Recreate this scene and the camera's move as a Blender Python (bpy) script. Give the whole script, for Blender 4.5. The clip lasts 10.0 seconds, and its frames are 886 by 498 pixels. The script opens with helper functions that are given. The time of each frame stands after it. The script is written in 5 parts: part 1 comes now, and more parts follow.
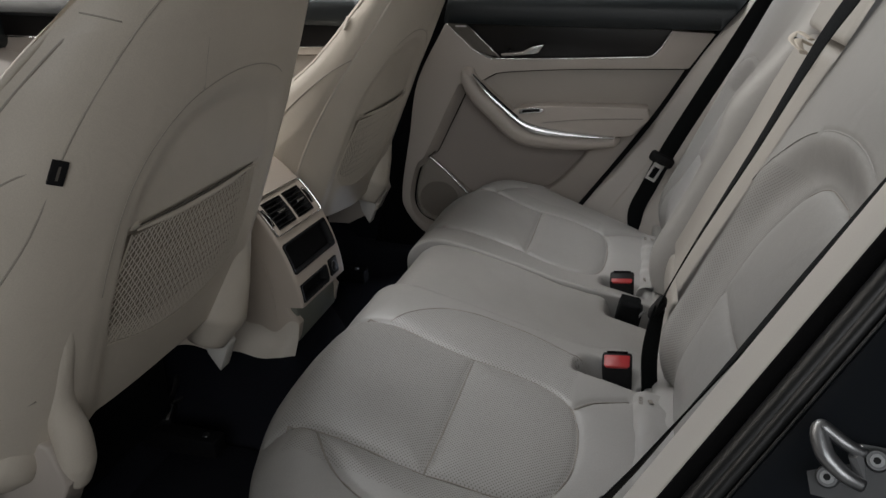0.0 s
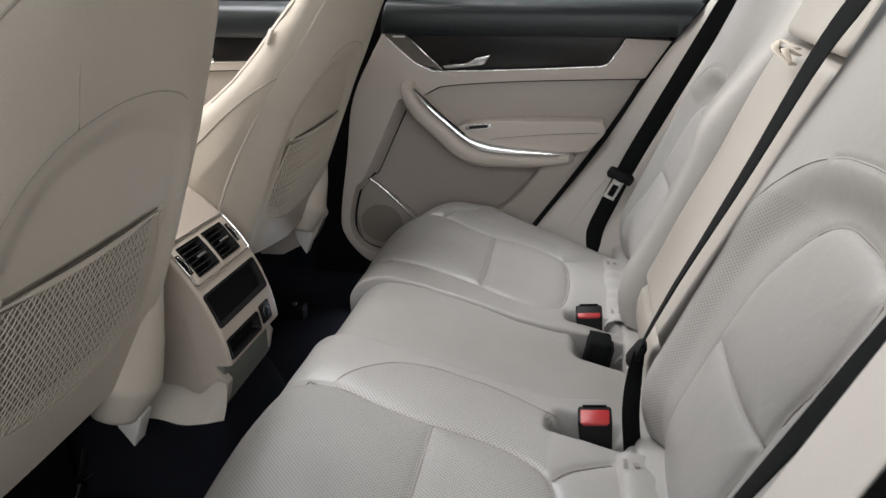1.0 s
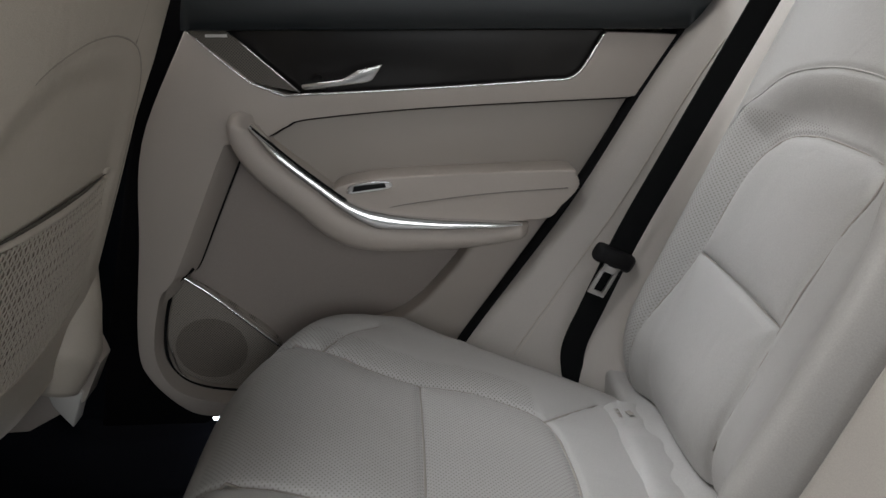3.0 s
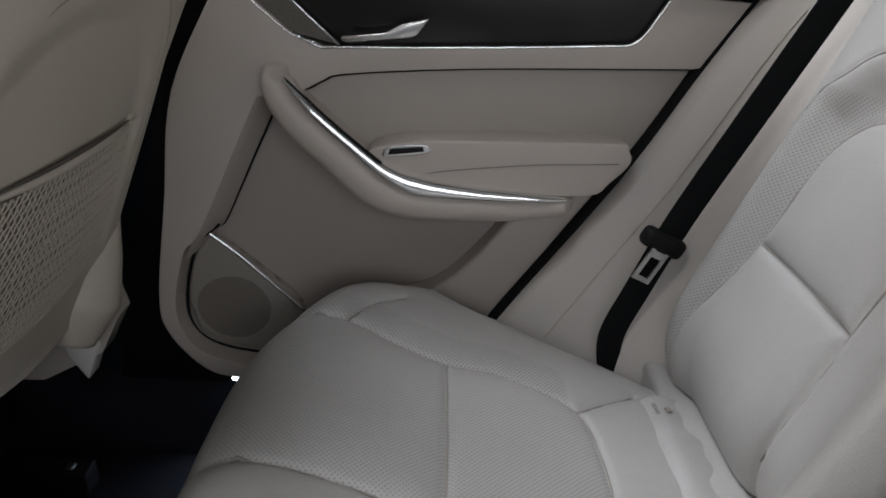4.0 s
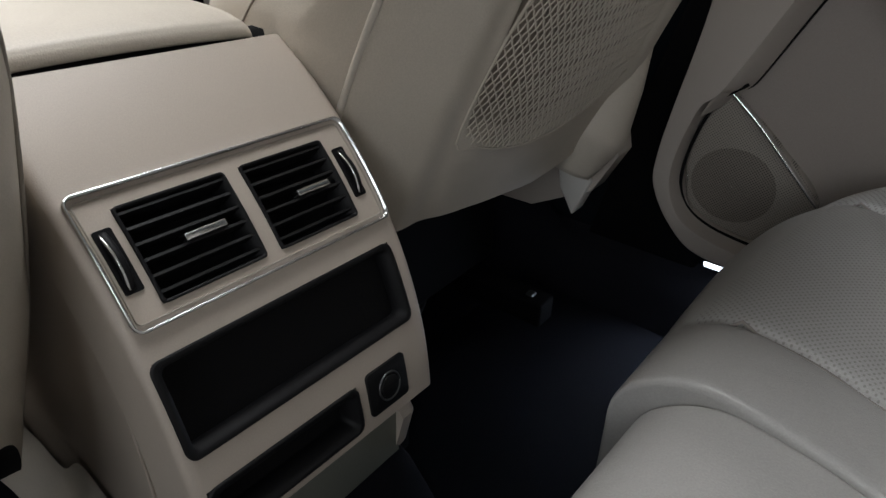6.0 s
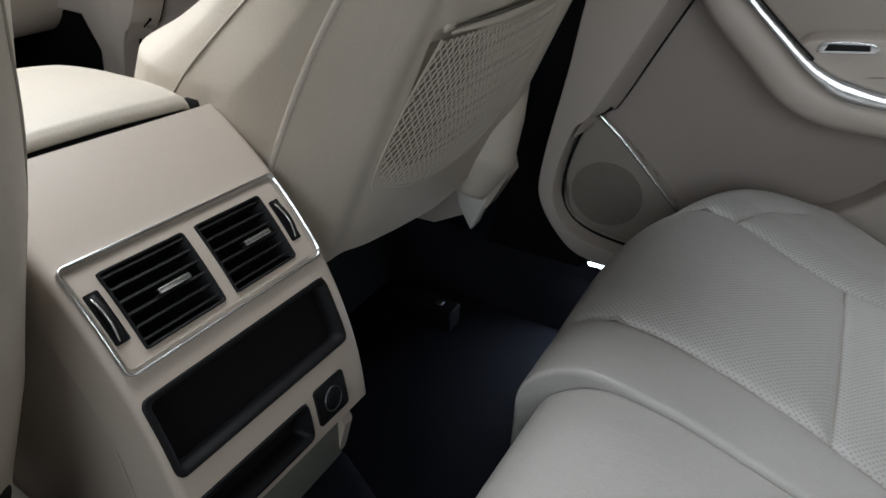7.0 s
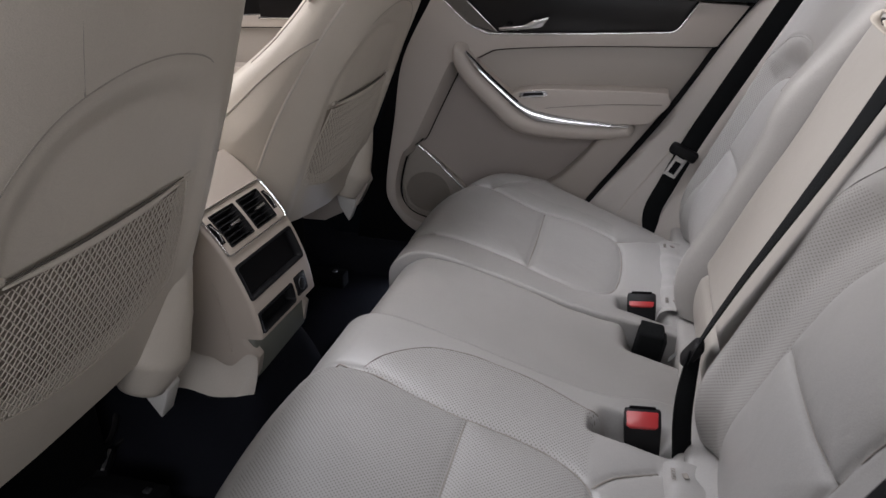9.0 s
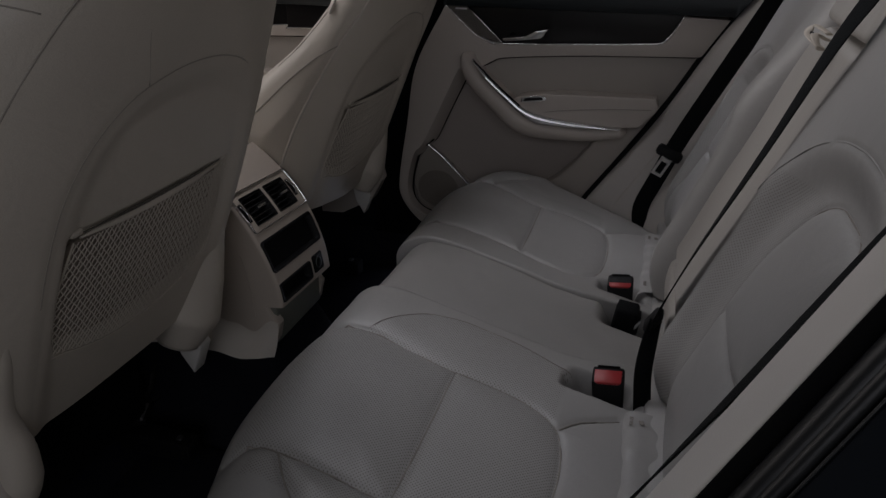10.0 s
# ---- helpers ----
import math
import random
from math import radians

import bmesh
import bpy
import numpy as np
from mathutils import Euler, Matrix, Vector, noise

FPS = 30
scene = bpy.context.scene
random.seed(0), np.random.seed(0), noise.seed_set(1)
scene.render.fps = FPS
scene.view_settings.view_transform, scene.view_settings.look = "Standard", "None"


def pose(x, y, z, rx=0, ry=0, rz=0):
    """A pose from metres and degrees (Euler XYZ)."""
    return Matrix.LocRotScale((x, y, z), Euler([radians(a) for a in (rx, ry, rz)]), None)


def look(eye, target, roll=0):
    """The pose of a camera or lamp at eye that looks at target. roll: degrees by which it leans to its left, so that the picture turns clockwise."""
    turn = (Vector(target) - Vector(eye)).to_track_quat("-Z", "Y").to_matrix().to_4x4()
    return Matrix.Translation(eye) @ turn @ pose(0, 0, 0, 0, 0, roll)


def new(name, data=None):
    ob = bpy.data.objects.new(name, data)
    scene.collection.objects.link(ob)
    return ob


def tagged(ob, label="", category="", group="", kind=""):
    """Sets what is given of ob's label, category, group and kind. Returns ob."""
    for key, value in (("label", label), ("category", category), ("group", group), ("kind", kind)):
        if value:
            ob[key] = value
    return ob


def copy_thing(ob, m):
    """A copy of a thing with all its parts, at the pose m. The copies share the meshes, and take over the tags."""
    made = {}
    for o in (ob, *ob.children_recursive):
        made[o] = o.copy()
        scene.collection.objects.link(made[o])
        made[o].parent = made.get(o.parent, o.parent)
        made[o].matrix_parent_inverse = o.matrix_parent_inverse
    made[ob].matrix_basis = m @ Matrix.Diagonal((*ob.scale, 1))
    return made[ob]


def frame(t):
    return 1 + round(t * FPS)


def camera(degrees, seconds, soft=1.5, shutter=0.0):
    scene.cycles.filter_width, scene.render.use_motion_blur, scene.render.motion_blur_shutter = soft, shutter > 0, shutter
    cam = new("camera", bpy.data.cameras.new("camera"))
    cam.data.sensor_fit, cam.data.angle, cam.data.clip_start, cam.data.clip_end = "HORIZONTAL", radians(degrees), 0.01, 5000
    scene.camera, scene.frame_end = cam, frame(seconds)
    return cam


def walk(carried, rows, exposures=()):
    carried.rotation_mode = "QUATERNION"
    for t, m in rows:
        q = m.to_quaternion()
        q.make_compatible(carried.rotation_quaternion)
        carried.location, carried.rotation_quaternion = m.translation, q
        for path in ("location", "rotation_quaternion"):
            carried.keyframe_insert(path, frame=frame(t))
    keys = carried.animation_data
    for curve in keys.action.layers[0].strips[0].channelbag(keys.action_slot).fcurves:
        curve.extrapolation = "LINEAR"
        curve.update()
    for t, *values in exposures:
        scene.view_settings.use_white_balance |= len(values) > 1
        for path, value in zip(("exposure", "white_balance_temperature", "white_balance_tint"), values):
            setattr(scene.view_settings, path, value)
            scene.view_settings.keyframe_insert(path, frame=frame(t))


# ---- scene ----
cam = camera(62.8, 10.0, shutter=0.15)
METRES, EYE, TILT, LEAN, TURN = 2.3, 0.98, -23.0, 0.0, 15.0
ROWS = [
    (0.0, 0.0, 0.0, 0.0, 0.0, 0.0, -0.0),
    (0.5, 0.0058, 0.018, 0.0048, -1.25, 0.27, 0.75),
    (1.0, -0.0029, 0.0721, 0.0263, -4.57, 0.37, 2.26),
    (1.5, -0.0291, 0.1631, 0.0611, -8.98, 0.56, 4.24),
    (2.0, -0.029, 0.2626, 0.0831, -12.82, 1.15, 5.71),
    (2.5, -0.0098, 0.3503, 0.0953, -16.06, 1.37, 6.6),
    (2.7, 0.0022, 0.3716, 0.1012, -16.52, 1.29, 7.14),
    (3.8, 0.0190, 0.4247, 0.1061, -15.71, 0.93, 4.50),
    (4.0, 0.0154, 0.4223, 0.1109, -14.18, -1.28, 3.18),
    (4.5, 0.003, 0.4273, 0.1136, 0.19, -3.44, -2.77),
    (5.0, -0.0141, 0.4481, 0.1003, 11.95, -6.4, -7.54),
    (5.5, -0.0187, 0.4636, 0.0764, 19.12, -8.54, -9.5),
    (5.7, -0.0213, 0.4697, 0.0695, 20.29, -9.43, -10.13),
    (6.8, -0.0213, 0.4471, 0.0766, 14.90, -8.67, -8.18),
    (7.0, -0.0187, 0.4245, 0.0839, 11.5, -7.81, -6.88),
    (7.5, -0.0183, 0.3622, 0.0896, 4.68, -6.09, -3.71),
    (8.0, -0.0229, 0.2733, 0.0774, -0.04, -4.86, -1.05),
    (8.5, -0.0181, 0.1857, 0.0615, -1.26, -4.06, -0.09),
    (9.0, 0.0046, 0.1049, 0.0387, -0.54, -2.68, -0.09),
    (9.5, 0.0181, 0.0524, 0.0279, 0.29, -2.23, -0.6),
    (10.0, 0.023, 0.034, 0.0191, 1.27, -1.85, -1.07),
]
EXPOSURES = [(0.0, -1.55, 6500, 11), (0.2, -0.88, 6500, 12), (0.4, -0.46, 6500, 12), (1.0, -0.59, 6500, 12), (1.5, -0.90, 6500, 11), (2.0, -1.00, 6550, 11), (2.7, -1.07, 6430, 11), (4.0, -1.09, 6200, 12), (4.5, -0.81, 6330, 12),
             (5.0, -1.26, 6400, 10), (5.5, -1.79, 6350, 10), (5.8, -1.42, 6300, 10), (6.8, -0.74, 6130, 8), (7.5, -1.06, 6020, 11), (8.0, -1.09, 6200, 14), (8.5, -1.12, 6350, 16), (9.5, -0.87, 6250, 17), (9.7, -1.52, 6250, 17), (10.0, -2.72, 6250, 17)]
walk(cam, [(t, pose(0, 0, EYE, TILT, LEAN, TURN) @ pose(METRES * x, METRES * y, METRES * z, 90 + pitch, roll, yaw)) for t, x, y, z, yaw, pitch, roll in ROWS], EXPOSURES)

# ---- light ----
CENTRE = 1.24  # the car's middle line; x runs from the nose to the tail, z up from the cabin floor
world = bpy.data.worlds.new("hall_light")
scene.world = world
world.use_nodes = True
world.node_tree.nodes["Background"].inputs[0].default_value = (0.80, 0.84, 0.92, 1)
world.node_tree.nodes["Background"].inputs[1].default_value = 0.10


def area_lamp(name, eye, target, sx, sy, watts, colour, spread=180):
    data = bpy.data.lights.new(name, "AREA")
    data.shape, data.size, data.size_y, data.energy, data.color = "RECTANGLE", sx, sy, watts, colour
    data.spread = radians(spread)
    ob = new(name, data)
    ob.matrix_world = look(eye, target)
    return ob


# Unseen fill lamps, added and aimed to set the brightness from each side.
area_lamp("fill_near", (0.45, -2.0, 1.75), (-0.15, 1.0, 0.45), 2.2, 1.1, 68, (0.97, 0.985, 0.99))
area_lamp("fill_roof", (-0.95, 1.35, 2.5), (-0.80, 1.48, 0.4), 0.8, 0.8, 19, (1.0, 0.985, 0.97), 110)
area_lamp("fill_front", (-4.3, 1.1, 2.6), (-0.2, 1.2, 0.7), 2.5, 2.0, 350, (1.0, 0.95, 0.875))
area_lamp("fill_side", (-2.4, 3.3, 4.3), (-2.6, 4.4, 0.0), 3.0, 0.8, 300, (0.97, 0.99, 1.0))
area_lamp("fill_far", (-0.6, 5.4, 2.4), (-0.3, 1.6, 0.5), 3.0, 1.4, 14, (0.92, 0.97, 1.0))


# ---- materials ----
def material(name, colour, rough=0.5, metal=0.0, grain=0.0, grain_scale=400.0, blotch=0.06, spec=0.5, coat=0.0, crease=0.0):
    """A surface with fine grain relief, broad blotches of tone and uneven gloss."""
    m = bpy.data.materials.new(name)
    m.use_nodes = True
    nt = m.node_tree
    bs = nt.nodes["Principled BSDF"]
    bs.inputs["Roughness"].default_value, bs.inputs["Metallic"].default_value = rough, metal
    bs.inputs["Specular IOR Level"].default_value, bs.inputs["Coat Weight"].default_value = spec, coat
    tc = nt.nodes.new("ShaderNodeTexCoord")
    broad = nt.nodes.new("ShaderNodeTexNoise")
    broad.inputs["Scale"].default_value, broad.inputs["Detail"].default_value = 7.0, 5.0
    nt.links.new(tc.outputs["Object"], broad.inputs["Vector"])
    fine = nt.nodes.new("ShaderNodeTexNoise")
    fine.inputs["Scale"].default_value, fine.inputs["Detail"].default_value = grain_scale, 3.0
    nt.links.new(tc.outputs["Object"], fine.inputs["Vector"])
    ramp = nt.nodes.new("ShaderNodeMix")
    ramp.data_type = "RGBA"
    ramp.inputs[6].default_value = (*[c * (1 - blotch) for c in colour], 1)
    ramp.inputs[7].default_value = (*[min(1, c * (1 + blotch)) for c in colour], 1)
    nt.links.new(broad.outputs["Fac"], ramp.inputs[0])
    speck = nt.nodes.new("ShaderNodeMix")
    speck.data_type, speck.blend_type = "RGBA", "MULTIPLY"
    speck.inputs[0].default_value = min(1.0, grain * 0.6)
    nt.links.new(ramp.outputs[2], speck.inputs[6])
    nt.links.new(fine.outputs["Fac"], speck.inputs[7])
    nt.links.new(speck.outputs[2], bs.inputs["Base Color"])
    gloss = nt.nodes.new("ShaderNodeMapRange")
    gloss.inputs[3].default_value, gloss.inputs[4].default_value = max(0.02, rough - 0.07), min(1, rough + 0.07)
    nt.links.new(broad.outputs["Fac"], gloss.inputs[0])
    nt.links.new(gloss.outputs[0], bs.inputs["Roughness"])
    if grain:
        bump = nt.nodes.new("ShaderNodeBump")
        bump.inputs["Strength"].default_value, bump.inputs["Distance"].default_value = grain, 0.0006
        nt.links.new(fine.outputs["Fac"], bump.inputs["Height"])
        nt.links.new(bump.outputs[0], bs.inputs["Normal"])
        if crease:
            fold = nt.nodes.new("ShaderNodeTexNoise")
            fold.inputs["Scale"].default_value, fold.inputs["Detail"].default_value, fold.inputs["Distortion"].default_value = 16.0, 4.0, 1.2
            nt.links.new(tc.outputs["Object"], fold.inputs["Vector"])
            wave = nt.nodes.new("ShaderNodeBump")
            wave.inputs["Strength"].default_value, wave.inputs["Distance"].default_value = crease, 0.012
            nt.links.new(fold.outputs["Fac"], wave.inputs["Height"])
            nt.links.new(wave.outputs[0], bump.inputs["Normal"])
    m["colour_input"] = speck.name
    return m


def perforate(m, pitch, size, dark, upright=False):
    """Rows of small punched holes on the faces whose 'perf' value is 1, laid out on the 'flat' coordinates in metres; upright: all over, on x and z."""
    nt = m.node_tree
    bs = nt.nodes["Principled BSDF"]
    flat, mask = nt.nodes.new("ShaderNodeAttribute"), nt.nodes.new("ShaderNodeAttribute")
    flat.attribute_name, mask.attribute_name = "flat", "perf"
    turn = nt.nodes.new("ShaderNodeMapping")
    turn.inputs["Rotation"].default_value = (0, 0, radians(45))
    turn.inputs["Scale"].default_value = (1 / pitch, 1 / pitch, 1)
    if upright:
        place, apart, again = nt.nodes.new("ShaderNodeTexCoord"), nt.nodes.new("ShaderNodeSeparateXYZ"), nt.nodes.new("ShaderNodeCombineXYZ")
        nt.links.new(place.outputs["Object"], apart.inputs[0])
        nt.links.new(apart.outputs[0], again.inputs[0])
        nt.links.new(apart.outputs[2], again.inputs[1])
        nt.links.new(again.outputs[0], turn.inputs["Vector"])
    else:
        nt.links.new(flat.outputs["Vector"], turn.inputs["Vector"])
    fract = nt.nodes.new("ShaderNodeVectorMath")
    fract.operation = "FRACTION"
    nt.links.new(turn.outputs[0], fract.inputs[0])
    dist = nt.nodes.new("ShaderNodeVectorMath")
    dist.operation = "DISTANCE"
    nt.links.new(fract.outputs[0], dist.inputs[0])
    dist.inputs[1].default_value = (0.5, 0.5, 0.0)
    hole = nt.nodes.new("ShaderNodeMapRange")
    hole.inputs[1].default_value, hole.inputs[2].default_value = size, size * 0.55
    nt.links.new(dist.outputs["Value"], hole.inputs[0])
    both = nt.nodes.new("ShaderNodeMath")
    both.operation = "MULTIPLY"
    nt.links.new(hole.outputs[0], both.inputs[0])
    both.inputs[1].default_value = 1.0
    if not upright:
        nt.links.new(mask.outputs["Fac"], both.inputs[1])
    mix = nt.nodes.new("ShaderNodeMix")
    mix.data_type = "RGBA"
    nt.links.new(both.outputs[0], mix.inputs[0])
    nt.links.new(nt.nodes[m["colour_input"]].outputs[2], mix.inputs[6])
    mix.inputs[7].default_value = (*dark, 1)
    nt.links.new(mix.outputs[2], bs.inputs["Base Color"])
    return m


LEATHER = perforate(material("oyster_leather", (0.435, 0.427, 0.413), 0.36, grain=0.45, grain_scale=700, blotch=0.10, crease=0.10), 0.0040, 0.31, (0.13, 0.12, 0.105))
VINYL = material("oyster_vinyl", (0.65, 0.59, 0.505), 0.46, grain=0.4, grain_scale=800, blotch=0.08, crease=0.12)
CREAM = material("cream_leather", (0.455, 0.430, 0.395), 0.40, grain=0.4, grain_scale=700, blotch=0.07, crease=0.08)
SEAM = material("seam_thread", (0.33, 0.305, 0.275), 0.7, grain=0.5, grain_scale=2500)
PIPING = material("piping", (0.64, 0.59, 0.52), 0.5, grain=0.2)
DOOR_BEIGE = material("door_trim_beige", (0.55, 0.495, 0.445), 0.5, grain=0.4, grain_scale=1200, blotch=0.04)
DOOR_INSERT = material("door_insert_leather", (0.44, 0.40, 0.355), 0.5, grain=0.35, grain_scale=1000)
DOOR_LOWER = material("door_lower_plastic", (0.44, 0.39, 0.355), 0.55, grain=0.5, grain_scale=1200)
GRILLE = perforate(material("grille_plastic", (0.25, 0.22, 0.19), 0.55, grain=0.2), 0.0034, 0.36, (0.05, 0.045, 0.04))
PANEL_MESH = perforate(material("speaker_panel", (0.37, 0.335, 0.295), 0.5, grain=0.2), 0.0034, 0.30, (0.10, 0.09, 0.08), upright=True)
DARK_GRILLE = perforate(material("tweeter_mesh", (0.16, 0.145, 0.125), 0.45, metal=0.3), 0.003, 0.36, (0.02, 0.02, 0.02))
UPPER = material("dark_soft_trim", (0.010, 0.015, 0.018), 0.40, spec=0.55, grain=0.5, grain_scale=900)
INLAY = material("dark_gloss_inlay", (0.008, 0.007, 0.007), 0.3, blotch=0.3, coat=0.15, spec=0.4)
CHROME = material("satin_chrome", (0.78, 0.78, 0.78), 0.22, metal=1.0, blotch=0.03)
ALUMINIUM = material("bright_metal", (0.8, 0.79, 0.77), 0.42, metal=1.0, blotch=0.05)
BLACK = material("black_plastic", (0.006, 0.006, 0.007), 0.55, grain=0.2, spec=0.25)
SLAT = material("vent_slat", (0.006, 0.006, 0.0065), 0.5, spec=0.3)
SEAL = material("black_rubber", (0.005, 0.005, 0.006), 0.8, grain=0.4, spec=0.2)
WEB = material("belt_webbing", (0.009, 0.010, 0.011), 0.8, grain=0.8, grain_scale=1500, spec=0.12)
CARPET = material("navy_carpet", (0.013, 0.014, 0.020), 0.95, grain=1.0, grain_scale=700, blotch=0.4, spec=0.15)
RED = material("red_button", (0.36, 0.016, 0.018), 0.35)
# One side trim in two tones, paler where more light falls on it.
TRIM_LIT = material("lit_trim", (0.68, 0.65, 0.61), 0.5, grain=0.3, grain_scale=900)
TRIM_SHADED = material("shaded_trim", (0.60, 0.565, 0.53), 0.55, grain=0.4, grain_scale=900)
OLIVE = material("olive_plastic", (0.20, 0.205, 0.175), 0.6, grain=0.4, grain_scale=900)
FINE_SEAM = material("fine_seam", (0.42, 0.38, 0.325), 0.6, grain=0.4, grain_scale=2000)
POCKET_DARK = material("pocket_shade", (0.11, 0.10, 0.085), 0.8, grain=0.3)
NET_SHADE = material("net_shade", (0.33, 0.285, 0.235), 0.85, grain=0.4)
FUZZ = material("flocked_seal", (0.006, 0.006, 0.0065), 0.95, grain=1.0, grain_scale=900, spec=0.05)
RUBBER = material("smooth_rubber", (0.012, 0.0125, 0.013), 0.38, grain=0.15, spec=0.4)
WORN = material("worn_steel", (0.36, 0.365, 0.375), 0.40, metal=1.0, blotch=0.35)
STEEL = material("dull_steel", (0.19, 0.195, 0.20), 0.45, metal=1.0, blotch=0.25)
PAINT = material("dark_body_paint", (0.007, 0.009, 0.012), 0.4, blotch=0.2, spec=0.12)
PILLAR = material("pillar_cloth", (0.006, 0.006, 0.007), 0.95, grain=0.5, grain_scale=1200, spec=0.04)
WHITE = material("white_plastic", (0.72, 0.70, 0.66), 0.5)
HEADLINER = material("headliner_cloth", (0.55, 0.52, 0.48), 0.9, grain=0.5)
CONSOLE = material("console_plastic", (0.55, 0.48, 0.41), 0.45, grain=0.35, grain_scale=1300, blotch=0.04)
HALL = material("hall_plaster", (0.6, 0.62, 0.63), 0.8, grain=0.3, grain_scale=60)
TILE = material("hall_floor", (0.30, 0.30, 0.30), 0.35, blotch=0.1)
GLASS = bpy.data.materials.new("tinted_glass")
GLASS.use_nodes = True
_n = GLASS.node_tree.nodes["Principled BSDF"]
_n.inputs["Base Color"].default_value, _n.inputs["Roughness"].default_value = (0.80, 0.85, 0.85, 1), 0.0
_n.inputs["Transmission Weight"].default_value, _n.inputs["IOR"].default_value = 1.0, 1.1
LENS = bpy.data.materials.new("lamp_lens")
LENS.use_nodes = True
LENS.node_tree.nodes["Principled BSDF"].inputs["Emission Color"].default_value = (0.85, 0.92, 1, 1)
LENS.node_tree.nodes["Principled BSDF"].inputs["Emission Strength"].default_value = 9


# ---- shaping ----
def thing(name, label, category, group="", kind="", at=(0, 0, 0)):
    ob = new(name)
    ob.location = at
    return tagged(ob, label, category, group, kind)


def link(name, me, mat, parent, label="", smooth=True):
    me.materials.append(mat)
    if smooth:
        me.shade_smooth()
    ob = new(name, me)
    if parent:
        ob.parent = parent
        base = parent
        off = Vector((0, 0, 0))
        while base:
            off += base.location
            base = base.parent
        ob.location = -off
    return tagged(ob, label)


def part(name, bm, mat, parent, label="", smooth=False):
    bmesh.ops.recalc_face_normals(bm, faces=bm.faces)
    me = bpy.data.meshes.new(name)
    bm.to_mesh(me)
    bm.free()
    ob = link(name, me, mat, parent, label, False)
    if smooth:
        me.shade_smooth()
        me.set_sharp_from_angle(angle=radians(38))
    return ob


def sheet(name, pts, mat, parent, label="", wrap=False, flat=None, perf=None, flip=False):
    """A mesh from an array of points (rows, columns, 3); wrap joins the last column to the first."""
    r, c, _ = pts.shape
    i = np.arange(r * c).reshape(r, c)
    j = np.concatenate([i, i[:, :1]], 1) if wrap else i
    q = np.stack([j[:-1, :-1], j[:-1, 1:], j[1:, 1:], j[1:, :-1]], -1).reshape(-1, 4)
    if flip:
        q = q[:, ::-1]
    me = bpy.data.meshes.new(name)
    me.from_pydata(pts.reshape(-1, 3).tolist(), [], q.tolist())
    if flat is not None:
        a = me.attributes.new("flat", "FLOAT_VECTOR", "POINT")
        a.data.foreach_set("vector", np.ascontiguousarray(flat.reshape(-1, 3), dtype=np.float32).ravel())
        a = me.attributes.new("perf", "FLOAT", "POINT")
        a.data.foreach_set("value", np.ascontiguousarray(perf.reshape(-1), dtype=np.float32))
    return link(name, me, mat, parent, label)


def smooth_path(pts, n=12):
    """Points of a Catmull-Rom curve through pts."""
    p = [np.array(q, float) for q in pts]
    p = [2 * p[0] - p[1]] + p + [2 * p[-1] - p[-2]]
    out = []
    for k in range(1, len(p) - 2):
        for t in np.linspace(0, 1, n, endpoint=False):
            a, b, c, d = p[k - 1], p[k], p[k + 1], p[k + 2]
            out.append(0.5 * (2 * b + (c - a) * t + (2 * a - 5 * b + 4 * c - d) * t * t + (3 * b - a - 3 * c + d) * t ** 3))
    out.append(p[-2])
    return np.array(out)


def tube(name, path, radius, mat, parent, label="", sides=8, squash=1.0, n=8, axis=None):
    """A round rod along a smooth path; radius may be a list along the path; squash flattens it along axis."""
    p = smooth_path(path, n) if n > 1 else np.array(path, float)
    rad = np.interp(np.linspace(0, 1, len(p)), np.linspace(0, 1, len(radius)), radius) if hasattr(radius, "__len__") else np.full(len(p), radius)
    d = np.gradient(p, axis=0)
    d /= np.linalg.norm(d, axis=1)[:, None] + 1e-9
    up = np.array(axis if axis else (0.03, 0.08, 1.0), float)
    s = np.cross(d, up)
    s /= np.linalg.norm(s, axis=1)[:, None] + 1e-9
    u = np.cross(s, d)
    ang = np.linspace(0, 2 * np.pi, sides, endpoint=False)
    pts = p[:, None] + rad[:, None, None] * (np.cos(ang)[None, :, None] * s[:, None] + squash * np.sin(ang)[None, :, None] * u[:, None])
    pts = np.concatenate([np.repeat(p[:1, None], sides, 1), pts, np.repeat(p[-1:, None], sides, 1)])
    return sheet(name, pts, mat, parent, label, wrap=True)


def slab(name, outline, y0, y1, mat, parent, label="", bevel=0.004, axis="y", segments=3, both=False):
    """A plate: an outline in (x, z) pushed from y0 (seen side) to y1, with rounded seen edges. axis 'x': outline in (y, z); 'z': in (x, y)."""
    put = {"y": lambda a, b, h: (a, h, b), "x": lambda a, b, h: (h, a, b), "z": lambda a, b, h: (a, b, h)}[axis]
    bm = bmesh.new()
    f0 = bm.faces.new([bm.verts.new(put(a, b, y0)) for a, b in outline])
    low = bmesh.ops.extrude_face_region(bm, geom=[f0])
    vs = [g for g in low["geom"] if isinstance(g, bmesh.types.BMVert)]
    d = Vector(put(0, 0, y1 - y0))
    bmesh.ops.translate(bm, vec=d, verts=vs)
    near = [e for e in bm.edges if both or all(abs((Vector(put(0, 0, 1)).dot(v.co)) - y0) < 1e-6 for v in e.verts)]
    if bevel:
        bmesh.ops.bevel(bm, geom=near, offset=bevel, segments=segments, affect="EDGES", profile=0.5, clamp_overlap=True)
    bmesh.ops.triangulate(bm, faces=[f for f in bm.faces if len(f.verts) > 4])
    return part(name, bm, mat, parent, label, smooth=True)


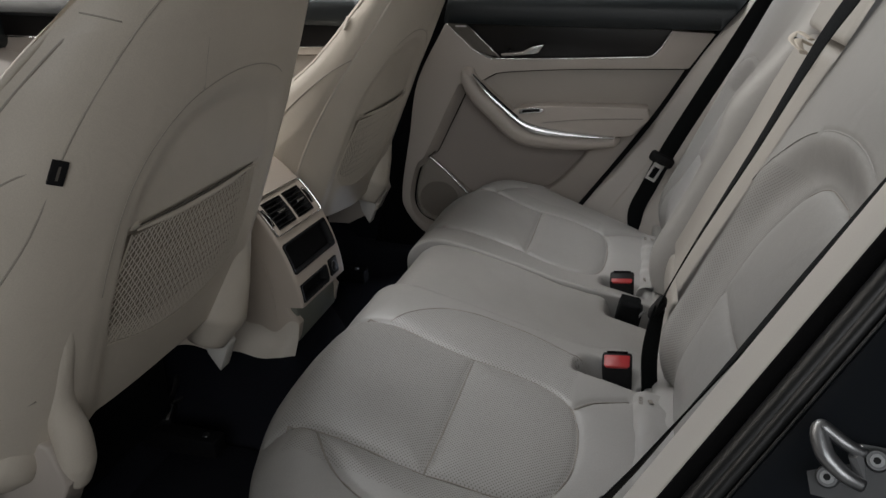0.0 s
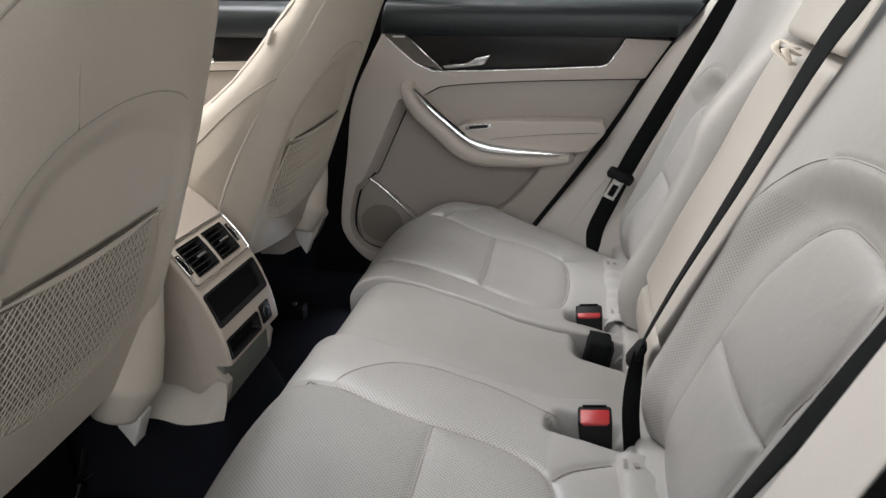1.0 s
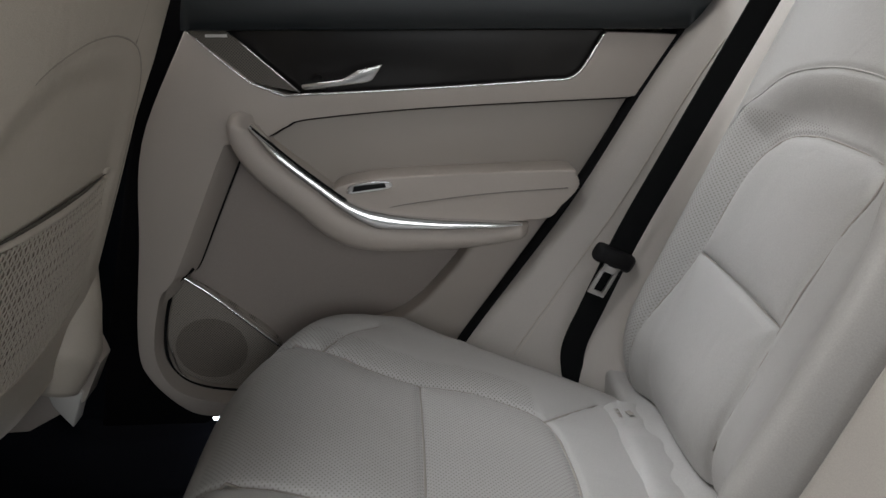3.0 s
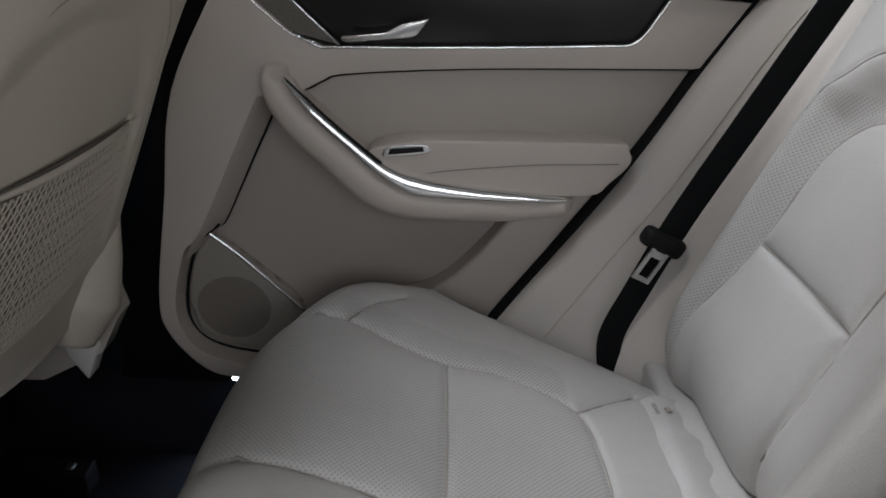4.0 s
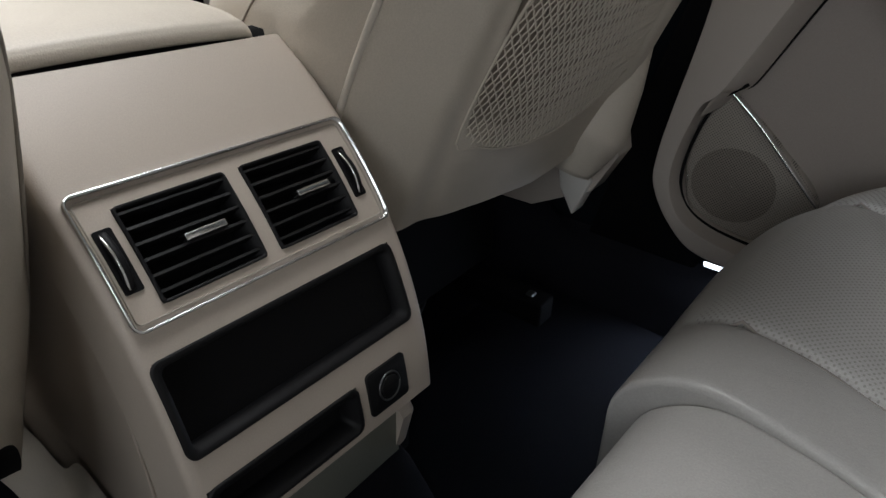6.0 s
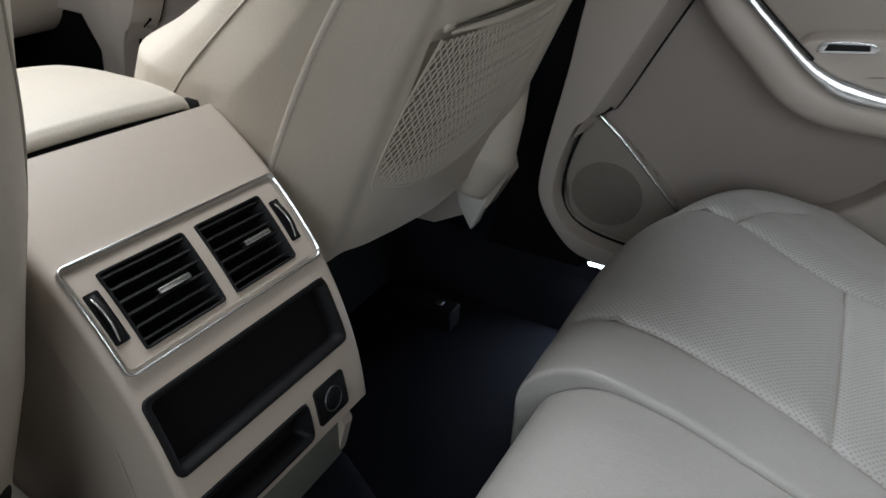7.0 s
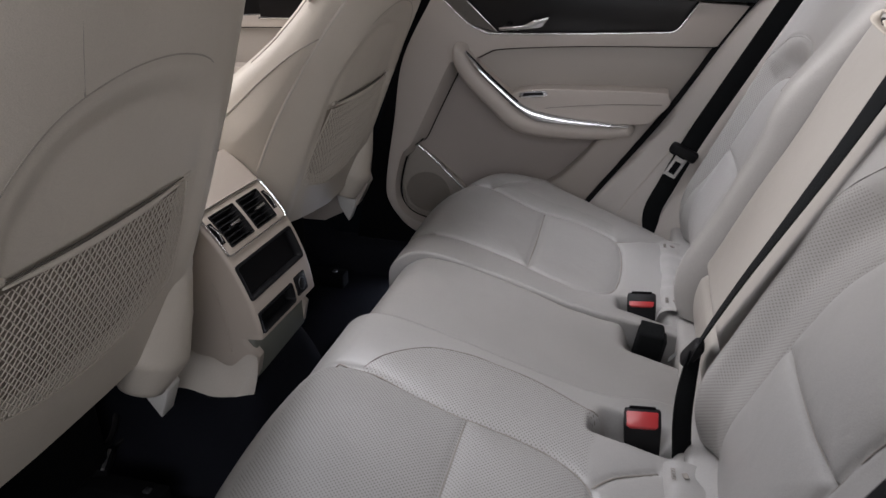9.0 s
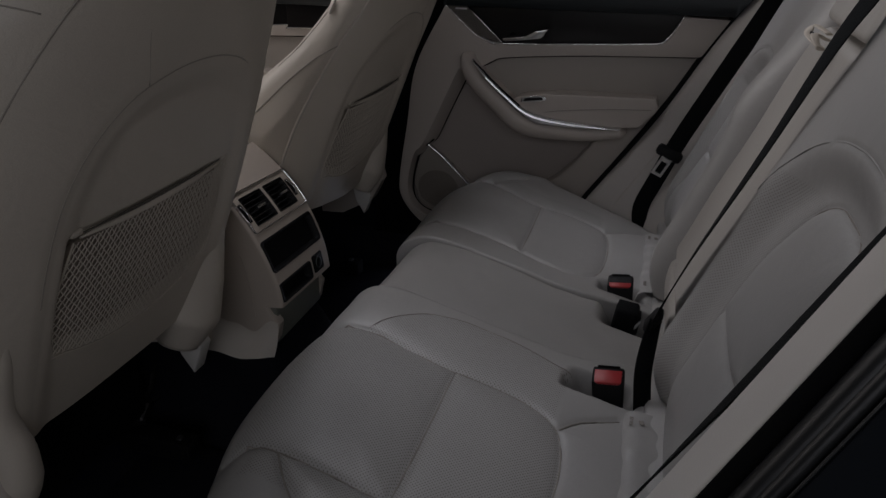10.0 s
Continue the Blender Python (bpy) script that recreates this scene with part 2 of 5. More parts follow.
def block(name, lo, hi, mat, parent, label="", bevel=0.004, m=None, segments=3):
    bm = bmesh.new()
    bmesh.ops.create_cube(bm, size=1.0)
    for v in bm.verts:
        v.co = Vector([lo[k] + (v.co[k] + 0.5) * (hi[k] - lo[k]) for k in range(3)])
    if bevel:
        bmesh.ops.bevel(bm, geom=bm.edges[:], offset=bevel, segments=segments, affect="EDGES", profile=0.5, clamp_overlap=True)
    if m is not None:
        bm.transform(m)
    return part(name, bm, mat, parent, label, smooth=bool(bevel))


def distance(a, b, path):
    """The distance of the points (a, b) from a polyline."""
    best = np.full(a.shape, 9.0)
    for (x0, y0), (x1, y1) in zip(path[:-1], path[1:]):
        dx, dy = x1 - x0, y1 - y0
        t = np.clip(((a - x0) * dx + (b - y0) * dy) / (dx * dx + dy * dy + 1e-12), 0, 1)
        best = np.minimum(best, np.hypot(a - x0 - t * dx, b - y0 - t * dy))
    return best


def inside(a, b, poly):
    hit = np.zeros(a.shape, bool)
    for (x0, y0), (x1, y1) in zip(poly, list(poly[1:]) + [poly[0]]):
        cut = ((y0 > b) != (y1 > b)) & (a < (x1 - x0) * (b - y0) / (y1 - y0 + 1e-12) + x0)
        hit ^= cut
    return hit


def curve2(pts, n=10):
    return [tuple(p) for p in smooth_path(pts, n)]


def edge(s, half, r):
    """A cross-section by arc length s from the middle: flat, a rounded edge, then straight down. Returns offset and drop."""
    a = np.abs(s)
    flat = half - r
    th = np.clip((a - flat) / r, 0, np.pi / 2)
    off = np.where(a < flat, a, flat + r * np.sin(th))
    drop = np.where(a < flat, 0, r * (1 - np.cos(th))) + np.maximum(a - flat - r * np.pi / 2, 0)
    return np.sign(s) * off, drop


def step(v):
    v = np.clip(v, 0, 1)
    return v * v * (3 - 2 * v)


# ---- the rear bench ----
NEAR_SPLIT = [(-0.60, 1.195), (-0.404, 1.191), (-0.357, 1.186), (-0.302, 1.176), (-0.247, 1.164), (-0.17, 1.153), (-0.068, 1.137), (-0.035, 1.140), (0.03, 1.165), (0.12, 1.18)]
FAR_SPLIT = [(-0.60, 1.418), (-0.396, 1.416), (-0.30, 1.405), (-0.20, 1.384), (-0.12, 1.366), (-0.06, 1.362), (0.12, 1.375)]


def cushion_profile(n):
    """x, z and the way forward along the seat top from the back, over the front roll and down."""
    pts = smooth_path([(0.11, 0.268), (0.06, 0.292), (-0.05, 0.318), (-0.20, 0.345), (-0.33, 0.366), (-0.405, 0.368), (-0.445, 0.348), (-0.462, 0.318), (-0.452, 0.291), (-0.430, 0.262), (-0.425, 0.18), (-0.42, 0.09)], 14)
    d = np.concatenate([[0], np.cumsum(np.linalg.norm(np.diff(pts, axis=0), axis=1))])
    s = np.linspace(0, d[-1], n)
    return np.interp(s, d, pts[:, 0]), np.interp(s, d, pts[:, 1]), s


def cushion_piece(name, lo, hi, r_lo, r_hi, corner, parent, seams, perf_poly, label, set_back=(0.0, 0.0), rows=190, cols=200, dips=(), band=None):
    """One piece of the bench. lo, hi: the side limits as functions of x."""
    px, pz, s = cushion_profile(rows)
    t = np.linspace(0, 1, cols)
    X, T = np.meshgrid(px, t, indexing="ij")
    Z = np.repeat(pz[:, None], cols, 1)
    front = step((-px - 0.05) / 0.35)[:, None]
    a, b = lo(px)[:, None], hi(px)[:, None]
    mid, half = (a + b) / 2, (b - a) / 2
    skirt = 0.10
    run_lo, run_hi = half + r_lo * (np.pi / 2 - 1) + skirt, half + r_hi * (np.pi / 2 - 1) + skirt
    S = -run_lo + (run_lo + run_hi) * T
    o1, d1 = edge(np.minimum(S, 0), half, r_lo)
    o2, d2 = edge(np.maximum(S, 0), half, r_hi)
    Y = mid + o1 + o2
    drop = np.minimum(d1 + d2, np.maximum(Z - 0.06, 0))
    X = X + (set_back[0] + (set_back[1] - set_back[0]) * T) * front
    if corner:
        out = np.clip((Y - 1.60) / 0.335, 0, 1) if corner > 0 else np.clip((0.82 - Y) / 0.275, 0, 1)
        X = X + front * 0.15 * (1 - np.sqrt(1 - 0.98 * out ** 2))
    if corner < 0:
        X = X - front * 0.017 * np.exp(-((Y - 0.90) / 0.17) ** 2)
    near = np.full(X.shape, 9.0)
    for line in seams:
        near = np.minimum(near, distance(X, Y, line))
    on_top = (np.arange(rows)[:, None] < rows * 0.86)
    puff = 0.0085 * (1 - np.exp(-near / 0.022)) - 0.0035 * np.exp(-(near / 0.0034) ** 2) if len(seams) else 0.0
    Z = Z - drop + np.where(on_top, puff, 0.005)
    for cx, cy, rx, ry, depth in dips:
        Z = Z - depth * np.exp(-((X - cx) / rx) ** 6 - ((Y - cy) / ry) ** 6)
    wob = np.array([noise.noise(Vector((x * 9, y * 9, 3.0))) for x, y in zip(X.ravel(), Y.ravel())]).reshape(X.shape)
    sag = np.array([noise.noise(Vector((x * 22 + y * 6, y * 14, 8.0))) for x, y in zip(X.ravel(), Y.ravel())]).reshape(X.shape)
    Z = Z + 0.0024 * wob + (0.0007 if len(seams) else 0.0016) * sag
    flat = np.stack([np.repeat(s[:, None], cols, 1), Y, np.zeros_like(Y)], -1)
    perf = np.zeros(X.shape)
    for poly in perf_poly:
        perf = np.maximum(perf, inside(X, Y, poly) * (0.75 if corner < 0 else 0.55))
    if band:
        rim = (distance(X, Y, band) < 0.052) & ~inside(X, Y, perf_poly[0]) & (np.abs(Y - CENTRE) > 0.44) & (X < -0.06) & (X > -0.40)
        perf = np.maximum(perf, rim * (0.8 if corner < 0 else 0.75))
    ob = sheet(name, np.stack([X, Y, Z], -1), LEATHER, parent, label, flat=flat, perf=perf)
    return ob, (X, Y, Z)


def on_surface(grid, path, lift):
    """Points of a plan path laid on a cushion's surface."""
    X, Y, Z = grid
    out = []
    for x, y in path:
        k = np.argmin((X - x) ** 2 + (Y - y) ** 2)
        out.append((x, y, Z.ravel()[k] + lift))
    return out


def line(pts):
    xs, ys = [p[0] for p in pts], [p[1] for p in pts]
    return lambda x: np.interp(x, xs, ys)


bench = thing("rear_seat", "pale oyster leather rear bench seat with stitched perforated panels", "car seat", at=(-0.2, CENTRE, 0.0))
OUTER = [(-0.60, 0.690), (-0.30, 0.690), (-0.15, 0.655), (-0.02, 0.60), (0.12, 0.55)]


def outer_seat(side):
    """The seams of an outer seat; side +1 is the far one, -1 the near one."""
    def m(o):
        return CENTRE + side * o
    if side < 0:
        cross = [(-0.217, m(0.234)), (-0.216, m(0.38)), (-0.218, m(0.525))]
        rear_u = curve2([(-0.217, m(0.234)), (-0.153, m(0.242)), (-0.101, m(0.255)), (-0.064, m(0.276)), (-0.045, m(0.300)), (-0.035, m(0.345)), (-0.033, m(0.40)), (-0.042, m(0.455)), (-0.068, m(0.503)), (-0.12, m(0.522)), (-0.218, m(0.525))])
        inner = curve2([(-0.217, m(0.234)), (-0.252, m(0.229)), (-0.311, m(0.213)), (-0.374, m(0.195)), (-0.45, m(0.192))])
        outer = curve2([(-0.218, m(0.525)), (-0.298, m(0.514)), (-0.375, m(0.502)), (-0.408, m(0.503)), (-0.437, m(0.529))])
        wing = curve2([(-0.375, m(0.502)), (-0.344, m(0.545)), (-0.312, m(0.577)), (-0.273, m(0.60)), (-0.20, m(0.63))])
        tail = [(-0.046, m(0.288)), (-0.019, m(0.256)), (0.036, m(0.218))]
    else:
        cross = [(-0.205, m(0.228)), (-0.204, m(0.36)), (-0.206, m(0.494))]
        rear_u = curve2([(-0.205, m(0.228)), (-0.156, m(0.208)), (-0.110, m(0.198)), (-0.066, m(0.205)), (-0.043, m(0.236)), (-0.033, m(0.30)), (-0.034, m(0.385)), (-0.047, m(0.445)), (-0.085, m(0.472)), (-0.139, m(0.490)), (-0.206, m(0.494))])
        inner = curve2([(-0.205, m(0.228)), (-0.25, m(0.245)), (-0.302, m(0.259)), (-0.369, m(0.273)), (-0.44, m(0.28))])
        outer = curve2([(-0.206, m(0.494)), (-0.273, m(0.518)), (-0.337, m(0.554)), (-0.40, m(0.575))])
        wing = curve2([(-0.337, m(0.554)), (-0.309, m(0.600)), (-0.265, m(0.634))])
        tail = [(-0.051, m(0.446)), (-0.01, m(0.478)), (0.036, m(0.512))]
    seams = [cross, rear_u, inner, outer, wing, tail]
    perf = rear_u + outer + inner[::-1]
    side_perf = curve2([(-0.047, m(0.151)), (-0.074, m(0.146)), (-0.152, m(0.117)), (-0.249, m(0.107)), (-0.304, m(0.118)), (-0.350, m(0.154)), (-0.376, m(0.189))] if side < 0 else [(-0.215, m(0.166)), (-0.243, m(0.178)), (-0.292, m(0.196)), (-0.325, m(0.224))])
    return seams, [perf] + ([side_perf + inner[:31][::-1] + rear_u[:34]] if side < 0 else []), [cross, rear_u, inner, outer, tail, wing], side_perf


near_lo = lambda x: CENTRE - np.interp(x, [p[0] for p in OUTER], [p[1] for p in OUTER])
far_hi = lambda x: CENTRE + np.interp(x, [p[0] for p in OUTER], [p[1] for p in OUTER])
for side in (-1, 1):
    seams, perf, drawn, dots = outer_seat(side)
    if side < 0:
        ob, grid = cushion_piece("outer_cushion", near_lo, line(NEAR_SPLIT), 0.05, 0.0045, -1, bench, seams, perf, "perforated outer seat panel", dips=[(0.005, 1.080, 0.046, 0.024, 0.045), (-0.035, 1.068, 0.022, 0.016, 0.03)], band=seams[1][40:] + seams[3])
    else:
        ob, grid = cushion_piece("outer_cushion", line(FAR_SPLIT), far_hi, 0.0045, 0.05, 1, bench, seams, perf, "perforated outer seat panel", dips=[(0.01, 1.425, 0.040, 0.022, 0.05)], band=seams[1][40:] + seams[3])
    for path in drawn:
        tube("seam", on_surface(grid, path[::3] + path[-1:] if len(path) > 8 else path, 0.0), 0.0015, SEAM, ob, n=3, sides=6)
    if side < 0:
        tube("stitch_line", on_surface(grid, dots[::4], 0.0003), 0.0008, SEAM, ob, n=3, sides=5)
cushion_piece("middle_cushion", line(NEAR_SPLIT), line(FAR_SPLIT), 0.004, 0.006, 0, bench, [], [], "plain middle seat panel", set_back=(0.010, 0.026), cols=150,
                                dips=[(0.052, 1.345, 0.064, 0.047, 0.07)])


# ---- the rear backrests ----
def back_x(z):
    return 0.075 + 0.40 * (z - 0.40) + 3.5 * np.maximum(0.43 - z, 0) ** 2


ARCHES = {1: [(0.165, 0.30), (0.165, 0.60), (0.185, 0.68), (0.225, 0.73), (0.267, 0.747), (0.317, 0.759), (0.40, 0.761), (0.480, 0.745), (0.520, 0.716), (0.549, 0.685), (0.562, 0.60), (0.562, 0.46), (0.55, 0.30)],
          -1: [(0.130, 0.30), (0.130, 0.552), (0.140, 0.63), (0.168, 0.690), (0.216, 0.738), (0.277, 0.766), (0.345, 0.779), (0.42, 0.782), (0.50, 0.770), (0.545, 0.73), (0.562, 0.65), (0.562, 0.46), (0.55, 0.30)]}
PANELS = {1: [(0.325, 0.30), (0.300, 0.43), (0.304, 0.517), (0.300, 0.61), (0.288, 0.660), (0.300, 0.683), (0.37, 0.688), (0.43, 0.684), (0.475, 0.668), (0.503, 0.625), (0.510, 0.52), (0.535, 0.38), (0.54, 0.30)],
          -1: [(0.235, 0.30), (0.231, 0.40), (0.228, 0.52), (0.236, 0.60), (0.262, 0.650), (0.290, 0.686), (0.325, 0.706), (0.37, 0.713), (0.43, 0.708), (0.462, 0.685), (0.463, 0.61), (0.447, 0.52), (0.445, 0.30)]}


def backrest(side, lo, hi, label):
    top = 1.0
    rows, cols, r = 200, 190, 0.055
    half, mid = (hi - lo) / 2, (hi + lo) / 2
    z = np.linspace(0.31, top, rows)
    run = half + r * (np.pi / 2 - 1) + 0.10
    S = np.linspace(-run, run, cols)
    O, drop = edge(S, half, r)
    O, Zs = np.meshgrid(mid + O, z)
    D = np.repeat(drop[None], rows, 0)
    topr = np.maximum(Zs - (top - 0.07), 0) / 0.07
    X = back_x(Zs) + D + 0.07 * (1 - np.sqrt(np.maximum(1 - topr ** 2, 0)))
    arch, panel = curve2(ARCHES[side], 8), curve2(PANELS[side], 8)
    din = np.where(inside(O, Zs, arch), distance(O, Zs, arch), 0)
    X = X + 0.030 * step(din / 0.065) - (0.034 if side > 0 else 0.008) * np.exp(-((O - lo - 0.045) / 0.042) ** 2) * step((0.88 - Zs) / 0.2)
    seam2 = [(0.304, 0.517), (0.36, 0.519), (0.43, 0.521), (0.510, 0.520)] if side > 0 else [(0.228, 0.517), (0.30, 0.512), (0.38, 0.512), (0.447, 0.518)]
    near = np.minimum(distance(O, Zs, panel), distance(O, Zs, seam2))
    ins = inside(O, Zs, panel)
    X = X - np.where(ins, 0.012 * (1 - np.exp(-near / 0.018)), 0) + 0.003 * np.exp(-(near / 0.003) ** 2)
    X = X + 0.003 * np.exp(-(distance(O, Zs, arch[40:80]) / 0.003) ** 2)
    X = X + 0.0015 * np.array([noise.noise(Vector((a * 8, b * 8, side * 4.0))) for a, b in zip(O.ravel(), Zs.ravel())]).reshape(O.shape)
    Y = CENTRE + side * O
    perf = (inside(O, Zs, arch) & ~ins & (Zs < 0.70) & ((O > 0.40) if side > 0 else (O < 0.30))) * 0.6
    flat = np.stack([O, Zs * 1.07, np.zeros_like(O)], -1)
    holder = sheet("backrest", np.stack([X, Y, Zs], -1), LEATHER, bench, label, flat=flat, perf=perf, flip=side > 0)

    def lay(path, lift=0.0):
        out = []
        for o, zz in path:
            i, j = np.argmin(np.abs(z - zz)), np.argmin(np.abs(O[0] - o) + np.where(D[0] > 0.06, 9, 0))
            out.append((X[i, j] - lift, CENTRE + side * o, zz))
        return out
    tube("seam", lay(panel[4:-4:3]), 0.0012, SEAM, holder, n=3, sides=6)
    tube("seam", lay(seam2), 0.0011, SEAM, holder, n=6, sides=6)
    tube("piping", lay(arch[20:76:2], 0.0004), 0.0011, LEATHER, holder, n=3, sides=6)
    return holder


backrest(1, 0.155, 0.592, "backrest with a recessed stitched panel")
backrest(-1, 0.110, 0.592, "wider backrest beside the open door")


def plain_back(name, y0, y1, z0, z1, set_in, thick, r, parent, label=""):
    rows, cols = 90, 60
    half, mid = (y1 - y0) / 2, (y0 + y1) / 2
    run = half + r * (np.pi / 2 - 1) + thick
    O, D = edge(np.linspace(-run, run, cols), half, r)
    hz, mz = (z1 - z0) / 2, (z0 + z1) / 2
    runz = hz + r * (np.pi / 2 - 1) + thick
    Oz, Dz = edge(np.linspace(-runz, runz, rows), hz, r)
    Yg, Zg = np.meshgrid(mid + O, mz + Oz)
    X = back_x(Zg) + set_in + np.minimum(D[None] + Dz[:, None], thick)
    X += 0.0012 * np.sin(Zg * 31) * np.cos(Yg * 23)
    return sheet(name, np.stack([X, Yg, Zg], -1), CREAM, parent, label, flip=True)


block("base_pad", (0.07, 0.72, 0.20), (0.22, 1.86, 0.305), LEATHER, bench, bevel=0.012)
mid_back = plain_back("armrest_panel", 1.112, 1.392, 0.425, 0.835, 0.008, 0.05, 0.014, bench, "fold-down armrest")
plain_back("lower_panel", 1.115, 1.385, 0.31, 0.418, 0.012, 0.06, 0.012, bench)
plain_back("top_panel", 1.112, 1.392, 0.845, 1.0, 0.004, 0.06, 0.018, bench)
tube("pull_strap", [(0.245, 1.235, 0.835), (0.222, 1.215, 0.845), (0.228, 1.20, 0.83), (0.236, 1.23, 0.825), (0.222, 1.262, 0.838), (0.23, 1.272, 0.85), (0.246, 1.245, 0.842)], 0.006, VINYL, mid_back, "small looped leather pull strap", squash=0.3)
tube("pull_strap_edge", [(0.225, 1.213, 0.842), (0.219, 1.225, 0.846), (0.226, 1.245, 0.838)], 0.002, BLACK, mid_back)


# ---- buckles and belts ----
def buckle(x, y, z, lean, label, red=1.0):
    b = thing("belt_buckle", label, "belt buckle", "rear belt buckles", at=(x, y, z))
    m = pose(x, y, z, -8, lean, 0) @ Matrix.Scale(1.08, 4)
    bm = bmesh.new()
    top, low = 0.023, 0.020
    vs = [bm.verts.new(p) for p in ((-low, -0.014, -0.09), (low, -0.014, -0.09), (low, 0.014, -0.09), (-low, 0.014, -0.09), (-top, -0.0155, -0.012), (top, -0.0155, -0.012), (top, 0.0125, 0.0), (-top, 0.0125, 0.0))]
    for f in ((3, 2, 1, 0), (4, 5, 6, 7), (0, 1, 5, 4), (1, 2, 6, 5), (2, 3, 7, 6), (3, 0, 4, 7)):
        bm.faces.new([vs[k] for k in f])
    bmesh.ops.bevel(bm, geom=bm.edges[:], offset=0.004, segments=3, affect="EDGES", profile=0.5)
    bm.transform(m)
    part("housing", bm, BLACK, b, smooth=True)
    bm = bmesh.new()
    vs = [bm.verts.new(p) for p in ((-0.0195, -0.0165, -0.013), (0.0195, -0.0165, -0.013), (0.0145, -0.0172, -0.016), (-0.0145, -0.0172, -0.016), (-0.0195, -0.0165 + 0.0235 * red, -0.013 + 0.0145 * red), (0.0195, -0.0165 + 0.0235 * red, -0.013 + 0.0145 * red), (0.0195, -0.0165 + 0.0235 * red, -0.02), (-0.0195, -0.0165 + 0.0235 * red, -0.02))]
    for f in ((3, 2, 1, 0), (0, 1, 5, 4), (4, 5, 6, 7), (2, 3, 7, 6), (0, 4, 7, 3), (1, 2, 6, 5)):
        bm.faces.new([vs[k] for k in f])
    bmesh.ops.bevel(bm, geom=bm.edges[:], offset=0.0012, segments=2, affect="EDGES", profile=0.5)
    bm.transform(m)
    part("release_button", bm, RED, b, "red release button", smooth=True)
    block("slot", (-0.016, 0.0085, -0.004), (0.016, 0.0105, 0.0015), SEAL, b, bevel=0, m=m)
    return b


buckle(0.010, 1.085, 0.345, -6, "black seat belt buckle with a red release button", 0.8)
buckle(0.005, 1.418, 0.345, -6, "black seat belt buckle with a red button, beside a stalk cover", 0.34)
cover = thing("buckle_stalk", "square black buckle stalk sunk in a notch of the bench", "buckle stalk", at=(0.03, 1.36, 0.30))
block("body", (-0.022, -0.026, -0.06), (0.022, 0.024, 0.012), WEB, cover, bevel=0.006, m=pose(0.026, 1.362, 0.301, 0, 8, 0), segments=3)
block("lip", (0.020, -0.022, -0.05), (0.027, 0.018, 0.004), BLACK, cover, bevel=0.003, m=pose(0.026, 1.362, 0.301, 0, 8, 0), segments=2)


def webbing(name, path, width, across, parent, label=""):
    """A flat belt along a path: across gives its width direction at each end."""
    p = smooth_path(path, 10)
    w = np.stack([np.interp(np.linspace(0, 1, len(p)), np.linspace(0, 1, len(across)), [a[k] for a in across]) for k in range(3)], -1)
    w /= np.linalg.norm(w, axis=1)[:, None]
    d = np.gradient(p, axis=0)
    nrm = np.cross(d, w)
    nrm /= np.linalg.norm(nrm, axis=1)[:, None]
    c = [(-0.5, 0.6), (-0.46, 1), (0.46, 1), (0.5, 0.6), (0.5, -0.6), (0.46, -1), (-0.46, -1), (-0.5, -0.6)]
    pts = np.stack([p + w * width * a + nrm * 0.0011 * b for a, b in c], 1)
    return sheet(name, pts, WEB, parent, label, wrap=True)


def outer_belt(side):
    b = thing("seat_belt", "black webbing seat belt hanging beside the rear backrest" if side > 0 else "black webbing seat belt beside the open door", "seat belt", "rear seat belts", at=(0.1, CENTRE + side * 0.58, 0.3))
    y = lambda o: CENTRE + side * o
    across = ((0.80, 0.20, -0.35), (0.80, 0.20, -0.35)) if side > 0 else ((0.1, 0.99, 0.0), (0.1, 0.98, -0.05), (0.1, 0.95, -0.22), (0.1, 0.86, -0.46), (0.1, 0.72, -0.64), (0.1, 0.60, -0.75), (0.1, 0.6, -0.75))
    if side > 0:
        run = [(0.370, 1.859, 1.10), (0.250, 1.859, 0.84), (0.150, 1.858, 0.63), (0.094, 1.858, 0.51), (0.050, 1.857, 0.40), (0.024, 1.855, 0.325), (0.03, 1.850, 0.26)]
    else:
        run = [(0.370, 0.706, 1.06), (0.220, 0.667, 0.80), (0.161, 0.652, 0.70), (0.102, 0.637, 0.60), (0.043, 0.622, 0.50), (-0.012, 0.609, 0.405), (-0.022, 0.600, 0.32)]
    webbing("webbing", run, 0.042 if side > 0 else 0.046, across, b)
    m = pose(*((0.074, 1.858, 0.472) if side > 0 else (0.002, 0.614, 0.425)), 0, 26, 0) @ pose(0, 0, 0, 0, 0, 8 if side > 0 else 65) @ Matrix.Scale(0.98 if side > 0 else 0.86, 4)
    block("tongue_stop", (-0.033, -0.012, -0.014), (0.033, 0.012, 0.014), BLACK, b, "black plastic tongue cover", bevel=0.009, m=m)
    bm = bmesh.new()
    for lo, hi in (((-0.014, -0.010, -0.055), (-0.008, -0.007, -0.008)), ((0.008, -0.010, -0.055), (0.014, -0.007, -0.008)), ((-0.014, -0.010, -0.060), (0.014, -0.007, -0.053)), ((-0.014, -0.010, -0.022), (0.014, -0.007, -0.012))):
        made = bmesh.ops.create_cube(bm, size=1.0)["verts"]
        for v in made:
            v.co = Vector([lo[k] + (v.co[k] + 0.5) * (hi[k] - lo[k]) for k in range(3)])
    bm.transform(m)
    part("tongue", bm, ALUMINIUM, b, "bare metal latch tongue")


